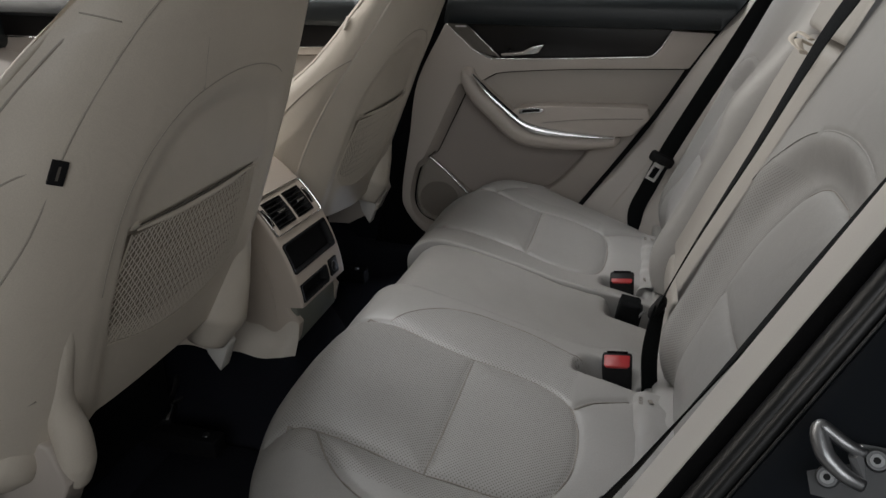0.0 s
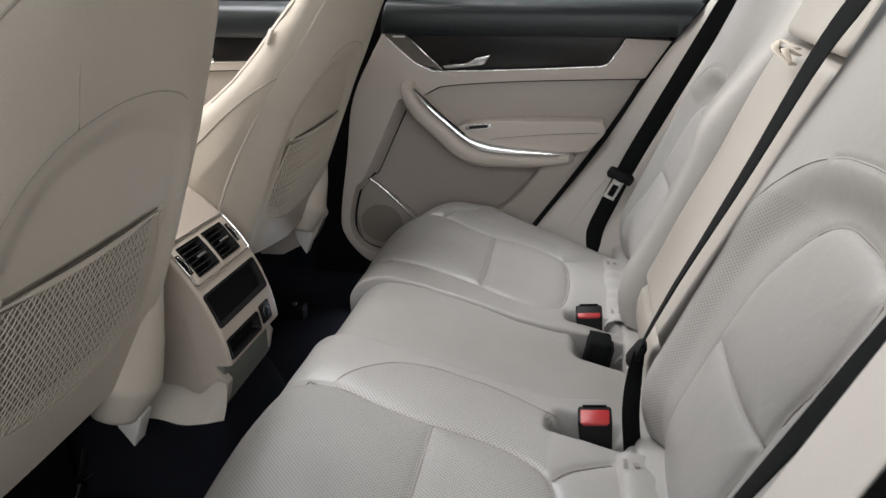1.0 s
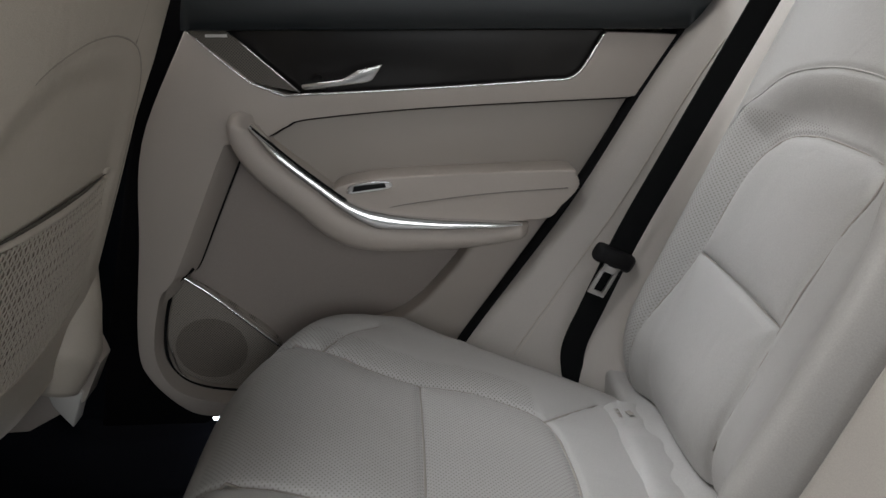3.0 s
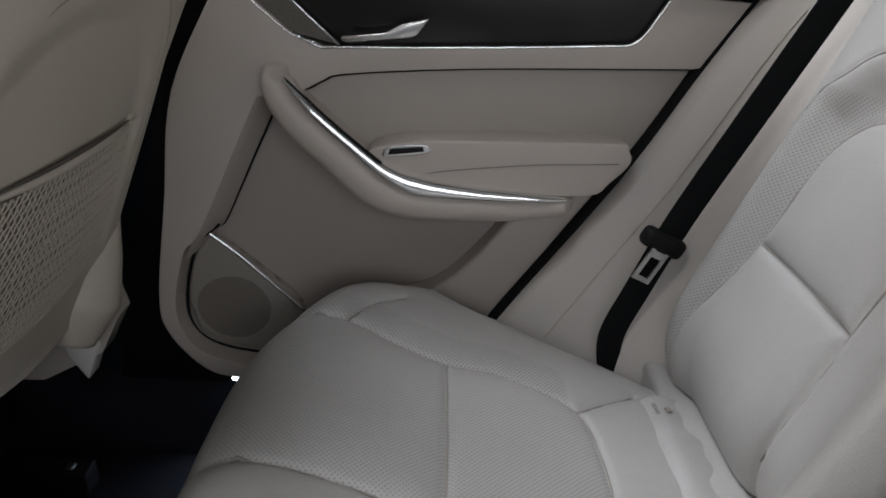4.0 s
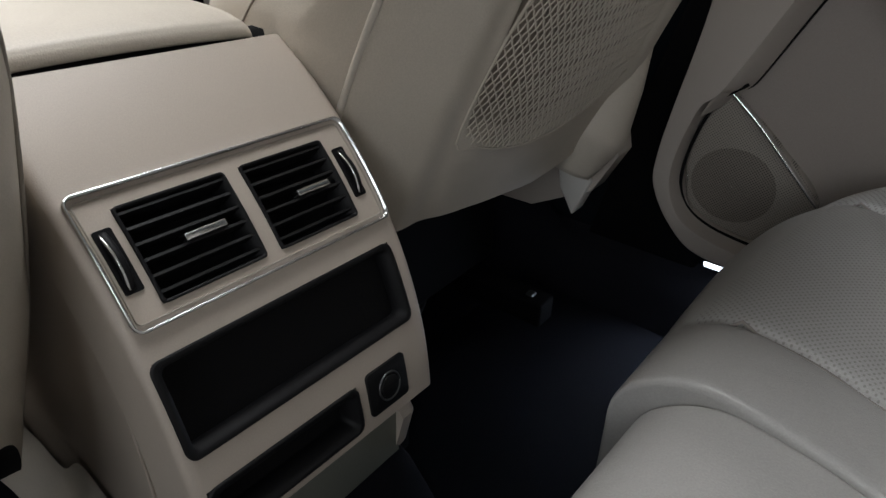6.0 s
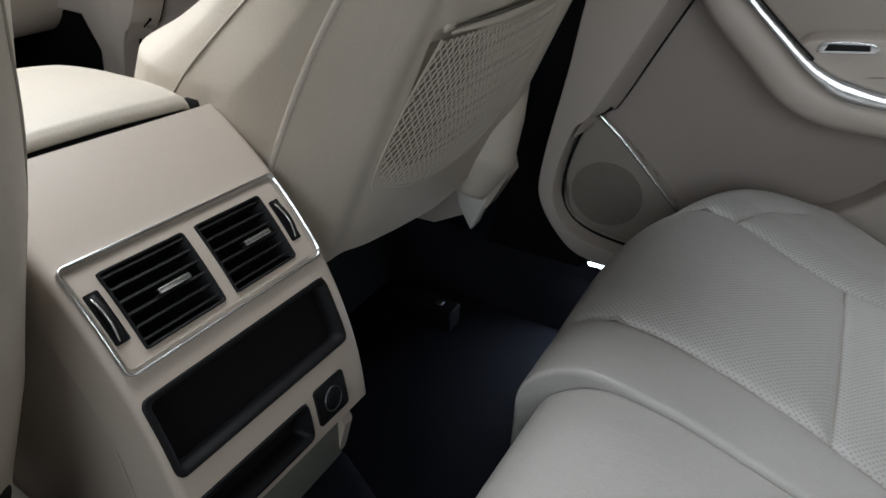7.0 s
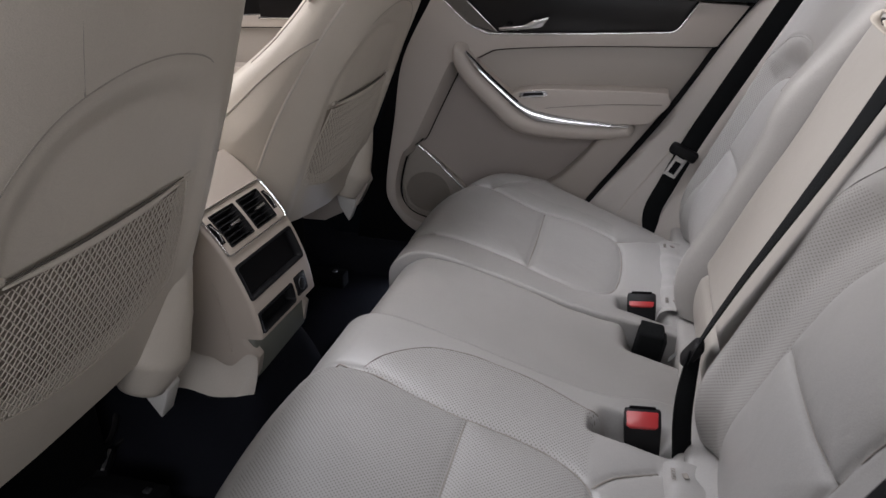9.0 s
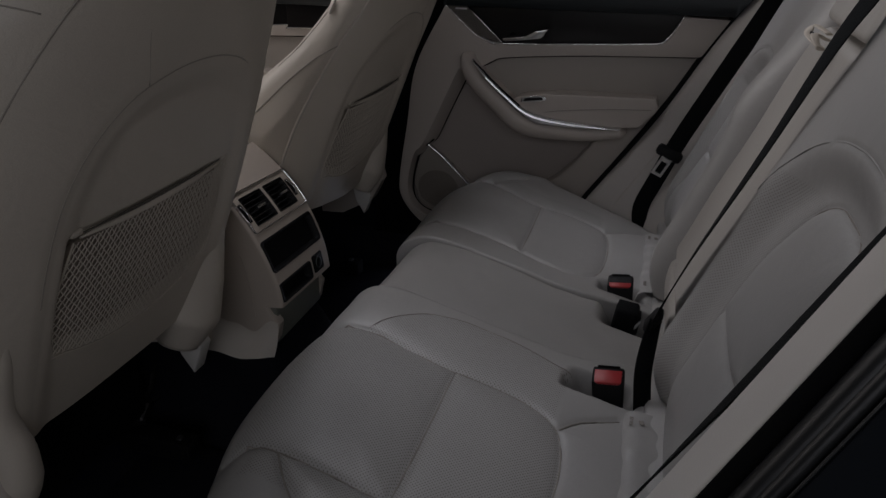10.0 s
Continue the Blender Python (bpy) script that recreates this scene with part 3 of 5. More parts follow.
outer_belt(1)
outer_belt(-1)
mid_belt = thing("seat_belt", "black webbing middle seat belt running down to the bench", "seat belt", "rear seat belts", at=(0.1, 1.1, 0.3))
webbing("webbing", [(0.290, 1.03, 1.02), (0.260, 1.075, 0.93), (0.227, 1.098, 0.85), (0.176, 1.112, 0.71), (0.137, 1.120, 0.61), (0.107, 1.130, 0.53), (0.079, 1.142, 0.445), (0.066, 1.152, 0.39)], 0.050, ((-0.05, 0.98, 0.10), (-0.08, 0.98, 0.08), (0.05, 0.95, -0.04), (0.10, 0.94, -0.20), (0.12, 0.92, -0.26), (0.2, 0.9, -0.2)), mid_belt)
webbing("webbing", [(0.072, 1.150, 0.41), (0.066, 1.125, 0.385), (0.062, 1.09, 0.345), (0.068, 1.07, 0.29)], 0.032, ((0.5, 0.6, -0.4), (0.8, 0.5, -0.3), (0.8, 0.5, -0.2)), mid_belt)
block("tongue_stop", (-0.008, -0.015, -0.022), (0.008, 0.015, 0.022), BLACK, mid_belt, "black plastic tongue cover", bevel=0.008, m=pose(0.068, 1.150, 0.408, 8, 28, 0))
block("tongue", (-0.003, -0.005, -0.036), (-0.001, 0.005, -0.020), STEEL, mid_belt, "bare metal latch tongue", bevel=0.001, m=pose(0.060, 1.158, 0.408, 14, 30, 0))


def isofix(y0, y1):
    f = thing("isofix_flap", "soft oyster cover strip with embossed marks behind the bench", "cover strip", "isofix flaps", at=(0.05, (y0 + y1) / 2, 0.29))
    rows, cols = 14, 60
    yy = np.linspace(y0, y1, cols)
    prof = smooth_path([(0.036, 0.282), (0.041, 0.300), (0.051, 0.3085), (0.066, 0.310), (0.095, 0.303)], 3)
    X = np.repeat(prof[:, 0][:, None], cols, 1)
    Z = np.repeat(prof[:, 1][:, None], cols, 1) + 0.0015 * np.sin(yy * 47)[None] + 0.0008 * np.sin(yy * 133 + 1)[None]
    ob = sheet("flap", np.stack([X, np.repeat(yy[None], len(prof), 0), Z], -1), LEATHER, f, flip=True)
    for y in (y0 + 0.03, y1 - 0.03):
        mark = bpy.data.curves.new("mark", "FONT")
        mark.body, mark.size, mark.align_x, mark.align_y, mark.extrude = "ISOFIX", 0.0085, "CENTER", "CENTER", 0.0003
        mark.materials.append(SEAM)
        word = new("mark", mark)
        word.parent = ob
        word.matrix_local = pose(0.0525, y, 0.3120, 0, -6, -90)
        block("emblem", (-0.0035, -0.005, 0), (0.0035, 0.005, 0.0012), SEAM, ob, bevel=0.0005, m=pose(0.068, y, 0.3112, 0, 0, 20))


isofix(CENTRE + 0.20, CENTRE + 0.50)
isofix(CENTRE - 0.50, CENTRE - 0.20)


# ---- the front seats ----
def seat_rear(z):
    """x of the front backrest's rear face."""
    return np.interp(z, [0.28, 0.36, 0.45, 0.60, 0.75, 0.90, 1.05, 1.12], [-0.690, -0.670, -0.635, -0.575, -0.515, -0.455, -0.400, -0.375])


def seat_half(z):
    return np.interp(z, [0.28, 0.36, 0.45, 0.60, 0.75, 0.85, 0.90, 0.93, 0.955, 0.972, 0.983, 0.99], [0.296, 0.311, 0.321, 0.321, 0.306, 0.278, 0.256, 0.236, 0.206, 0.171, 0.131, 0.086])


def seat_depth(z):
    return np.interp(z, [0.30, 0.5, 0.8, 1.0, 1.10], [0.18, 0.18, 0.17, 0.13, 0.07])


def seat_front(z):
    """How far forward of the rear face the backrest's flank reaches."""
    return np.interp(z, [0.30, 0.60, 0.65, 0.69, 0.74, 0.81, 0.89, 0.95, 1.10], [0.23, 0.225, 0.210, 0.192, 0.168, 0.134, 0.093, 0.066, 0.05])


def far_front(z):
    return np.interp(z, [0.30, 0.57, 0.60, 0.63, 0.66, 0.71, 0.75, 0.80, 0.85, 0.89, 0.95, 1.10], [0.38, 0.36, 0.310, 0.268, 0.236, 0.190, 0.156, 0.127, 0.103, 0.084, 0.060, 0.05])


POW = 3.1
HALF_SHELL = [(0.20, 0.30), (0.20, 0.55), (0.197, 0.63), (0.188, 0.69), (0.17, 0.735), (0.142, 0.77), (0.105, 0.795), (0.05, 0.81)]
SHELL = [(-w, z) for w, z in HALF_SHELL] + [(0.0, 0.814)] + HALF_SHELL[::-1]


def front_seat(side, label):
    """side +1: the far seat, -1: the near one. w runs from the seat's middle towards the outside of the car."""
    cy = CENTRE + side * 0.405
    st = thing("front_seat", label, "car seat", "front seats", at=(-0.8, cy, 0.0))
    # the far seat is slimmer on the inside, where it stands beside the console
    half_in = lambda zz: np.minimum(seat_half(zz), np.interp(zz, [0.30, 0.50, 0.65, 0.75, 0.85, 0.90], [0.262, 0.266, 0.267, 0.268, 0.264, 0.256]) if side > 0 else 0.33)
    reach = far_front if side > 0 else seat_front
    depth = (lambda zz: np.minimum(seat_depth(zz), 0.8 * far_front(zz))) if side > 0 else seat_depth

    def width(sg, f, zz):
        """Half the seat's width, f metres forward of its rear face."""
        d = depth(zz)
        ahead = np.maximum(reach(zz) * 1.06 - d, 0.01)
        k = np.clip(np.where(f < d, 1 - f / d, (f - d) / ahead), 0, 1)
        half = np.where(sg < 0, half_in(zz), seat_half(zz)) * (1 - k ** POW) ** (1 / POW)
        return half * (np.where(sg < 0, np.interp(f / reach(zz) * 0.22, [0, 0.09, 0.167, 0.22, 0.26], [1, 1, 0.935, 0.86, 0.8]), 1.0) if side > 0 else 1.0)

    rows, cols = 230, 340
    th = np.linspace(0, 2 * np.pi, cols, endpoint=False)
    cx, cyy = np.sign(np.cos(th)) * np.abs(np.cos(th)) ** (2 / POW), np.sign(np.sin(th)) * np.abs(np.sin(th)) ** (2 / POW)
    foot = 0.285 + 0.095 * step((cx - 0.45) / 0.35)
    if side > 0:  # its lower edge falls towards the door
        foot = foot - np.clip(0.15 * (0.3 * cyy + 0.19), 0, 0.032) * step((cx - 0.45) / 0.35)
    Zg = foot[None] + (0.988 - foot[None]) * (1 - (1 - np.linspace(0, 1, rows)[:, None]) ** 1.25)
    deep = depth(Zg)
    F = deep - np.where(cx[None] > 0, deep, np.maximum(reach(Zg) * 1.06 - deep, 0.01 if side > 0 else 0.04)) * cx[None]
    if side < 0:
        F = np.minimum(F, seat_front(Zg))
    X = seat_rear(Zg) - F
    W = width(np.sign(cyy)[None] + 0 * Zg, F, Zg) * np.sign(cyy)[None] if side > 0 else seat_half(Zg) * cyy[None]
    shell = curve2(SHELL, 8)
    rear = np.repeat((cx > 0.05)[None], rows, 0)
    rise = -0.02 * side
    arch = [(w - 0.008, zz + rise) for w, zz in shell]
    near = distance(W, Zg, arch)
    ins = inside(W, Zg, arch)
    crisp = step((W + 0.16) / 0.06)  # the fold is soft along the seat's inner side
    X = np.where(rear, X - np.where(ins, 0.0035 * crisp * step(near / 0.010) + 0.011 * step((near - 0.012 * crisp) / 0.036), 0) - 0.0014 * crisp * np.exp(-(near / 0.005) ** 2), X)
    X = X - np.where(rear & ins, 0.012 * step((0.648 + rise - Zg) / 0.012) * step((0.168 - np.abs(W + 0.001)) / 0.02) * step((Zg - 0.449 - rise - 1.4 * (W + 0.001) ** 2) / 0.03), 0)
    Y = cy + side * W
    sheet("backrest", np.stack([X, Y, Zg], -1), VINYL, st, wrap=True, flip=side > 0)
    topcap = np.stack([np.stack([X[-1] * k + X[-1].mean() * (1 - k), Y[-1] * k + cy * (1 - k), Zg[-1] + 0.012 * (1 - k * k)], -1) for k in (1, 0.8, 0.5, 0.02)])
    sheet("top", topcap, VINYL, st, wrap=True)
    low = np.stack([np.stack([X[0] * k + X[0].mean() * (1 - k), Y[0] * k + cy * (1 - k), Zg[0] * 1.0], -1) for k in (1, 0.6, 0.02)])
    sheet("underside", low, BLACK, st, wrap=True)

    def at(w, zz, lift=0.0):
        a = abs(w) / float(half_in(zz) if w < 0 else seat_half(zz))
        d = float(depth(zz))
        c = max(0.0, 1 - min(1, a) ** POW) ** (1 / POW)
        return (float(seat_rear(zz) - d + d * c + lift), cy + side * w, zz)

    def flank(sg, f, zz, lift=0.0005):
        """A place on the seat's flank, f metres forward of its rear face."""
        return (float(seat_rear(zz) - f), cy + side * sg * (float(width(sg, f, zz)) + lift), zz)

    tube("panel_seam", [at(w, zz, -0.0020) for w, zz in arch[44:-8:3]], 0.0013, FINE_SEAM, st, n=3, sides=6)
    # side seams, piping and the panel lines of the shoulders
    for sg in (-1, 1):
        if side > 0:
            tube("piping", [flank(sg, f, zz) for zz, f in ((0.34, 0.096), (0.45, 0.094), (0.54, 0.091), (0.60, 0.086), (0.64, 0.080), (0.70, 0.067), (0.77, 0.047), (0.82, 0.031), (0.88, 0.019), (0.93, 0.013), (0.965, 0.010))], 0.0030, PIPING, st, n=6, sides=8)
            tube("seam", [flank(sg, f, zz, 0.0) for zz, f in ((0.54, 0.228), (0.58, 0.208), (0.62, 0.182), (0.65, 0.160), (0.68, 0.138), (0.71, 0.112), (0.733, 0.089), (0.750, 0.066), (0.762, 0.048))], 0.0015, FINE_SEAM, st, n=6, sides=6)
        else:
            tube("piping", [flank(sg, f, zz, -0.0003) for zz, f in ((0.34, 0.100), (0.45, 0.096), (0.60, 0.082), (0.70, 0.055), (0.80, 0.044), (0.88, 0.030), (0.93, 0.020), (0.965, 0.012))], 0.0013, FINE_SEAM, st, n=6, sides=8)
            tube("seam", [flank(sg, f, zz, 0.0) for zz, f in ((0.50, 0.176), (0.57, 0.172), (0.63, 0.160), (0.69, 0.136), (0.735, 0.106), (0.763, 0.078), (0.774, 0.045))], 0.0012, FINE_SEAM, st, n=6, sides=6)
        tube("seam", [flank(sg, f, zz, 0.0) for zz, f in ((0.908, 0.036), (0.914, 0.052), (0.918, 0.068))], 0.0010, FINE_SEAM, st, n=4, sides=6)
        tube("seam", [flank(sg, float(reach(zz)) - 0.02, zz, 0.0) for zz in (0.71, 0.74, 0.77, 0.80, 0.84, 0.89, 0.95)], 0.0013, FINE_SEAM, st, n=6, sides=6)
        if side < 0:
            tube("front_piping", [flank(sg, float(reach(zz)), zz, -0.001) for zz in (0.74, 0.76, 0.79, 0.84, 0.89, 0.95)], 0.0045, VINYL, st, n=6, sides=10)
    tube("seam", [at(0.085, 0.800 + rise, -0.0005), at(0.098, 0.88, -0.0005), at(0.104, 0.955, -0.0005)], 0.0006, FINE_SEAM, st, n=6, sides=6)

    # pocket: a bar along its mouth and a diamond net
    bar = [(-0.140, 0.645), (-0.05, 0.6435), (0.05, 0.6425), (0.140, 0.644)]
    # a dark rod stands in for the shade in the slit
    tube("mouth_shade", [at(w, zz + rise - 0.0005, -0.0120) for w, zz in bar], [0.0006, 0.0022, 0.0026, 0.0022, 0.0006], POCKET_DARK, st, n=8, squash=0.8)
    tube("pocket_hem", [at(w, zz + rise - 0.0065, -0.0130 + 0.003 * (1 - (w / 0.16) ** 2)) for w, zz in bar], [0.0010, 0.0030, 0.0032, 0.0030, 0.0010], VINYL, st, n=8, squash=1.5)
    for w in (-0.146, 0.146):
        block("pocket_tab", (-0.004, -0.009, -0.005), (0.002, 0.009, 0.005), VINYL, st, bevel=0.004, m=pose(*at(w, 0.645 + rise, -0.0125), 0, 20, 0))
    net_lines(at, st, rise)
    # lower shroud, hinge cover, rail and seat cushion
    tube("hinge_cover", [(-0.640, cy + 0.226, 0.60), (-0.668, cy + 0.216, 0.51), (-0.686, cy + 0.196, 0.43), (-0.698, cy + 0.178, 0.365), (-0.710, cy + 0.160, 0.312)], [0.010, 0.036, 0.052, 0.058, 0.034] if side < 0 else [0.006, 0.026, 0.044, 0.052, 0.032], VINYL, st, sides=18)
    if side < 0:
        tube("hinge_cover", [at(0.216, 0.70, -0.022), at(0.222, 0.62, -0.017), at(0.222, 0.53, -0.014), at(0.218, 0.45, -0.012), (-0.664, 0.620, 0.390), (-0.668, 0.621, 0.350), (-0.674, 0.622, 0.318), (-0.677, 0.622, 0.312)], [0.004, 0.010, 0.015, 0.019, 0.025, 0.026, 0.018, 0.008], VINYL, st, sides=18)
        tube("flank_seam", [flank(1, f, zz, 0.0) for zz, f in ((0.470, 0.035), (0.455, 0.070), (0.452, 0.110), (0.470, 0.150))], 0.0014, FINE_SEAM, st, n=6, sides=6)
        tube("side_bolster", [(-0.700, 0.602, 0.362), (-0.712, 0.600, 0.364), (-0.745, 0.596, 0.370), (-0.85, 0.585, 0.38), (-1.10, 0.575, 0.39)], [0.010, 0.038, 0.058, 0.064, 0.055], VINYL, st, sides=20)
    slab("rail_cover", [(-0.745, 0.315), (-0.705, 0.305), (-0.69, 0.285), (-0.712, 0.228), (-0.735, 0.265)], cy + 0.192, cy + 0.226, WHITE, st, "white plastic rail end", bevel=0.003, both=True)
    for sg in (-1, 1):
        block("seat_rail", (-1.25, cy + sg * 0.17 - 0.02, 0.05), (-0.72, cy + sg * 0.17 + 0.02, 0.09), SEAL, st, bevel=0.004)
        block("rail_bolt", (-0.755, cy + sg * 0.17 - 0.008, 0.088), (-0.742, cy + sg * 0.17 + 0.006, 0.094), STEEL, st, bevel=0.003)
    py = cy + (0.20 if side < 0 else 0.02)
    tube("wiring", [(-0.96, py - 0.08, 0.085), (-0.90, py - 0.03, 0.125), (-0.868, py + 0.03, 0.11), (-0.885, py + 0.09, 0.14), (-0.93, py + 0.11, 0.10)], 0.006, BLACK, st)
    tube("wiring", [(-0.95, py + 0.02, 0.07), (-0.88, py + 0.05, 0.085), (-0.862, py + 0.09, 0.10), (-0.90, py + 0.13, 0.09)], 0.005, BLACK, st)
    block("plug", (-0.02, -0.03, -0.011), (0.02, 0.03, 0.011), BLACK, st, bevel=0.004, m=pose(-0.865, py + 0.002, 0.094, 0, 10, 24))
    block("plug_clip", (-0.004, -0.026, -0.002), (0.002, 0.026, 0.002), ALUMINIUM, st, bevel=0.001, m=pose(-0.850, py + 0.004, 0.103, 0, 10, 24))
    for dx, dy, dz in ((-0.905, 0.10, 0.128), (-0.882, 0.078, 0.112)):
        block("wire_clip", (-0.005, -0.006, -0.003), (0.005, 0.006, 0.003), ALUMINIUM, st, bevel=0.002, m=pose(dx, py + dy, dz, 0, 20, 35))
    block("seat_base", (-1.22, cy - 0.21, 0.10), (-0.84, cy + 0.21, 0.36), SEAL, st, bevel=0.02)
    rowsc = 50
    s = np.linspace(-1, 1, 60)
    xs = np.linspace(-1.30, -0.87, rowsc)
    O, D = edge(s * (0.28 + 0.05 * 0.57 + 0.14), 0.28, 0.05)
    Xc = np.repeat(xs[:, None], 60, 1) + np.linspace(0, 1, rowsc)[:, None] * (0.085 * step((side * O - 0.10) / 0.1))[None]
    Zc = np.interp(xs, [-1.30, -1.26, -1.1, -0.87], [0.36, 0.40, 0.41, 0.40])[:, None] - np.minimum(D, 0.09)[None] + 0.02 * np.exp(-((np.abs(O) - 0.22) / 0.05) ** 2)[None]
    Zc[-5:] -= np.array([0.002, 0.008, 0.02, 0.045, 0.08])[:, None]
    sheet("seat_cushion", np.stack([Xc, np.repeat((cy + O)[None], rowsc, 0), Zc], -1), VINYL, st)
    slab("side_trim", [(-1.28, 0.20), (-1.28, 0.30), (-0.80, 0.32), (-0.715, 0.40), (-0.675, 0.39), (-0.66, 0.33), (-0.69, 0.27), (-0.78, 0.22)], cy + side * 0.245, cy + side * 0.20, DOOR_BEIGE, st, bevel=0.006)
    # woven tag sewn in along the flank
    def flank_frame(sg, f, zz):
        p = Vector(flank(sg, f, zz))
        up = (Vector(flank(sg, f, zz + 0.02)) - Vector(flank(sg, f, zz - 0.02))).normalized()
        ahead = Vector(flank(sg, f + 0.012, zz)) - Vector(flank(sg, f - 0.012, zz))
        out = ahead.cross(up).normalized()
        if out.y * side * sg < 0:
            out = -out
        across = up.cross(out)
        return Matrix.Translation(p) @ Matrix((across, out, up)).transposed().to_4x4()
    if side < 0:
        m = flank_frame(1, 0.046, 0.766)
        block("tag", (-0.008, -0.001, -0.0135), (0.008, 0.003, 0.0135), BLACK, st, "black woven side tag", bevel=0.001, m=m)
        block("tag_mark", (-0.0012, 0.0028, -0.008), (0.0012, 0.0033, 0.008), POCKET_DARK, st, bevel=0, m=m)
    else:
        m = flank_frame(-1, 0.086, 0.829) @ pose(0, 0.004, 0, 0, 0, 14)
        block("tag", (-0.006, -0.0015, -0.0135), (0.006, 0.0025, 0.0135), PIPING, st, "pale woven side tag", bevel=0.001, m=m)
        block("tag_mark", (-0.0058, -0.0020, -0.0132), (-0.0046, 0.0029, 0.0132), VINYL, st, bevel=0, m=m)
    return st


def net_lines(at, parent, rise):
    """The diamond net of a seat-back pocket, strand by strand in one mesh."""
    mid = -0.001
    half = lambda zz: 0.150 + 0.02 * min(1.0, max(0.0, (0.64 + rise - zz) / 0.08))
    top = 0.634 + rise
    low = lambda w: 0.446 + rise + 1.4 * (w - mid) ** 2
    bulge = lambda w, zz: -0.0125 + 0.004 * math.cos((w - mid) * 9) * math.sin(math.pi * min(1.0, max(0.0, (zz - 0.44 - rise) / 0.20)))
    verts, faces = [], []

    def strand(pts, r):
        base = len(verts)
        for p in pts:
            for a, b in ((r * 0.8, 0), (0, r), (-r * 0.8, 0), (0, -r)):
                verts.append((p[0] + a, p[1] + b, p[2] - b * 0.3))
        for k in range(len(pts) - 1):
            for q in range(4):
                faces.append((base + 4 * k + q, base + 4 * k + (q + 1) % 4, base + 4 * k + 4 + (q + 1) % 4, base + 4 * k + 4 + q))
    pitch = 0.0090
    for sg in (-1, 1):
        for k in range(-60, 61):
            run = []
            for n in range(70):
                zz = 0.43 + rise + n * 0.0032
                w = k * pitch + sg * (zz - 0.54) * 0.75 + 0.0005 * math.sin(k * 2.7 + n * 0.4)
                if abs(w - mid) < half(zz) and low(w) < zz < top:
                    run.append(at(w, float(zz), bulge(w, zz) + sg * 0.0006 * math.cos(math.pi * n * 0.62)))
            if len(run) > 1:
                strand(run, 0.00125)
    me = bpy.data.meshes.new("pocket_net")
    me.from_pydata(verts, [], faces)
    link("pocket_net", me, VINYL, parent, "elastic diamond net")
    # A brown sheet puts the cavity's shade into the holes of the net.
    A, B = np.meshgrid(np.linspace(0, 1, 12), np.linspace(-0.160, 0.160, 20), indexing="ij")
    L = [[at(mid + w, float(low(mid + w) + 0.012 + (top - 0.004 - low(mid + w) - 0.012) * a), -0.0225) for a, w in zip(ra, rb)] for ra, rb in zip(A, B)]
    sheet("net_shade", np.array(L), NET_SHADE, parent, "brown sheet in place of the shade behind the net")
    ws = np.linspace(-0.168, 0.168, 13)
    rim = [(-0.150, top), (-0.166, 0.56 + rise)] + [(w, low(mid + w)) for w in ws] + [(0.166, 0.56 + rise), (0.150, top)]
    tube("net_rim", [at(mid + w, zz, -0.0115) for w, zz in rim], 0.0014, VINYL, parent, n=4, sides=6)


front_seat(-1, "oyster leather front seat with net pocket and black side tag")
front_seat(1, "oyster leather front seat with net pocket and pale side tag")


# ---- the centre console ----
CON, MID = 1.2667, 1.262
console = thing("centre_console", "beige centre console with rear air vents and storage pockets", "console", at=(-0.8, CON, 0.0))


def face(u, v, lift=0.0):
    """A place on the console's rounded rear face: u across from its middle, v down along it from the vents' upper edge, in metres."""
    a0, bend = 0.784, 2.93
    a = a0 - bend * v
    x = -0.6917 + (math.cos(a) - math.cos(a0)) / bend - 0.02 * u
    z = 0.5175 - (math.sin(a0) - math.sin(a)) / bend - 0.065 * u
    return (x + lift * math.cos(a), CON + u, z + lift * math.sin(a))


def face_plate(name, pts, depth, mat, parent, label="", bevel=0.003, sink=0.0):
    """A plate that follows the rear face, outline in (u, v); proud by depth, its back sunk by sink."""
    bm = bmesh.new()
    f = bm.faces.new([bm.verts.new((u, v, depth)) for u, v in pts])
    g = bmesh.ops.extrude_face_region(bm, geom=[f])
    lowv = [x for x in g["geom"] if isinstance(x, bmesh.types.BMVert)]
    bmesh.ops.translate(bm, vec=(0, 0, -sink - depth), verts=lowv)
    if bevel:
        keep = set(lowv)
        es = [e for e in bm.edges if e.verts[0] not in keep and e.verts[1] not in keep]
        bmesh.ops.bevel(bm, geom=es, offset=bevel, segments=2, affect="EDGES", profile=0.5, clamp_overlap=True)
    v0, v1 = min(v for _, v in pts), max(v for _, v in pts)
    cuts = int((v1 - v0) / 0.008)
    for k in range(1, cuts):
        bmesh.ops.bisect_plane(bm, geom=bm.verts[:] + bm.edges[:] + bm.faces[:], plane_co=(0, v0 + (v1 - v0) * k / cuts, 0), plane_no=(0, 1, 0))
    bmesh.ops.triangulate(bm, faces=[q for q in bm.faces if len(q.verts) > 4])
    for v in bm.verts:
        v.co = Vector(face(*v.co))
    return part(name, bm, mat, parent, label, smooth=True)


def rounded(u0, u1, v0, v1, r, n=4):
    out = []
    for cu, cv, a0 in ((u1 - r, v0 + r, -90), (u1 - r, v1 - r, 0), (u0 + r, v1 - r, 90), (u0 + r, v0 + r, 180)):
        for k in range(n + 1):
            a = radians(a0 + 90 * k / n)
            out.append((cu + r * math.cos(a), cv + r * math.sin(a)))
    return out


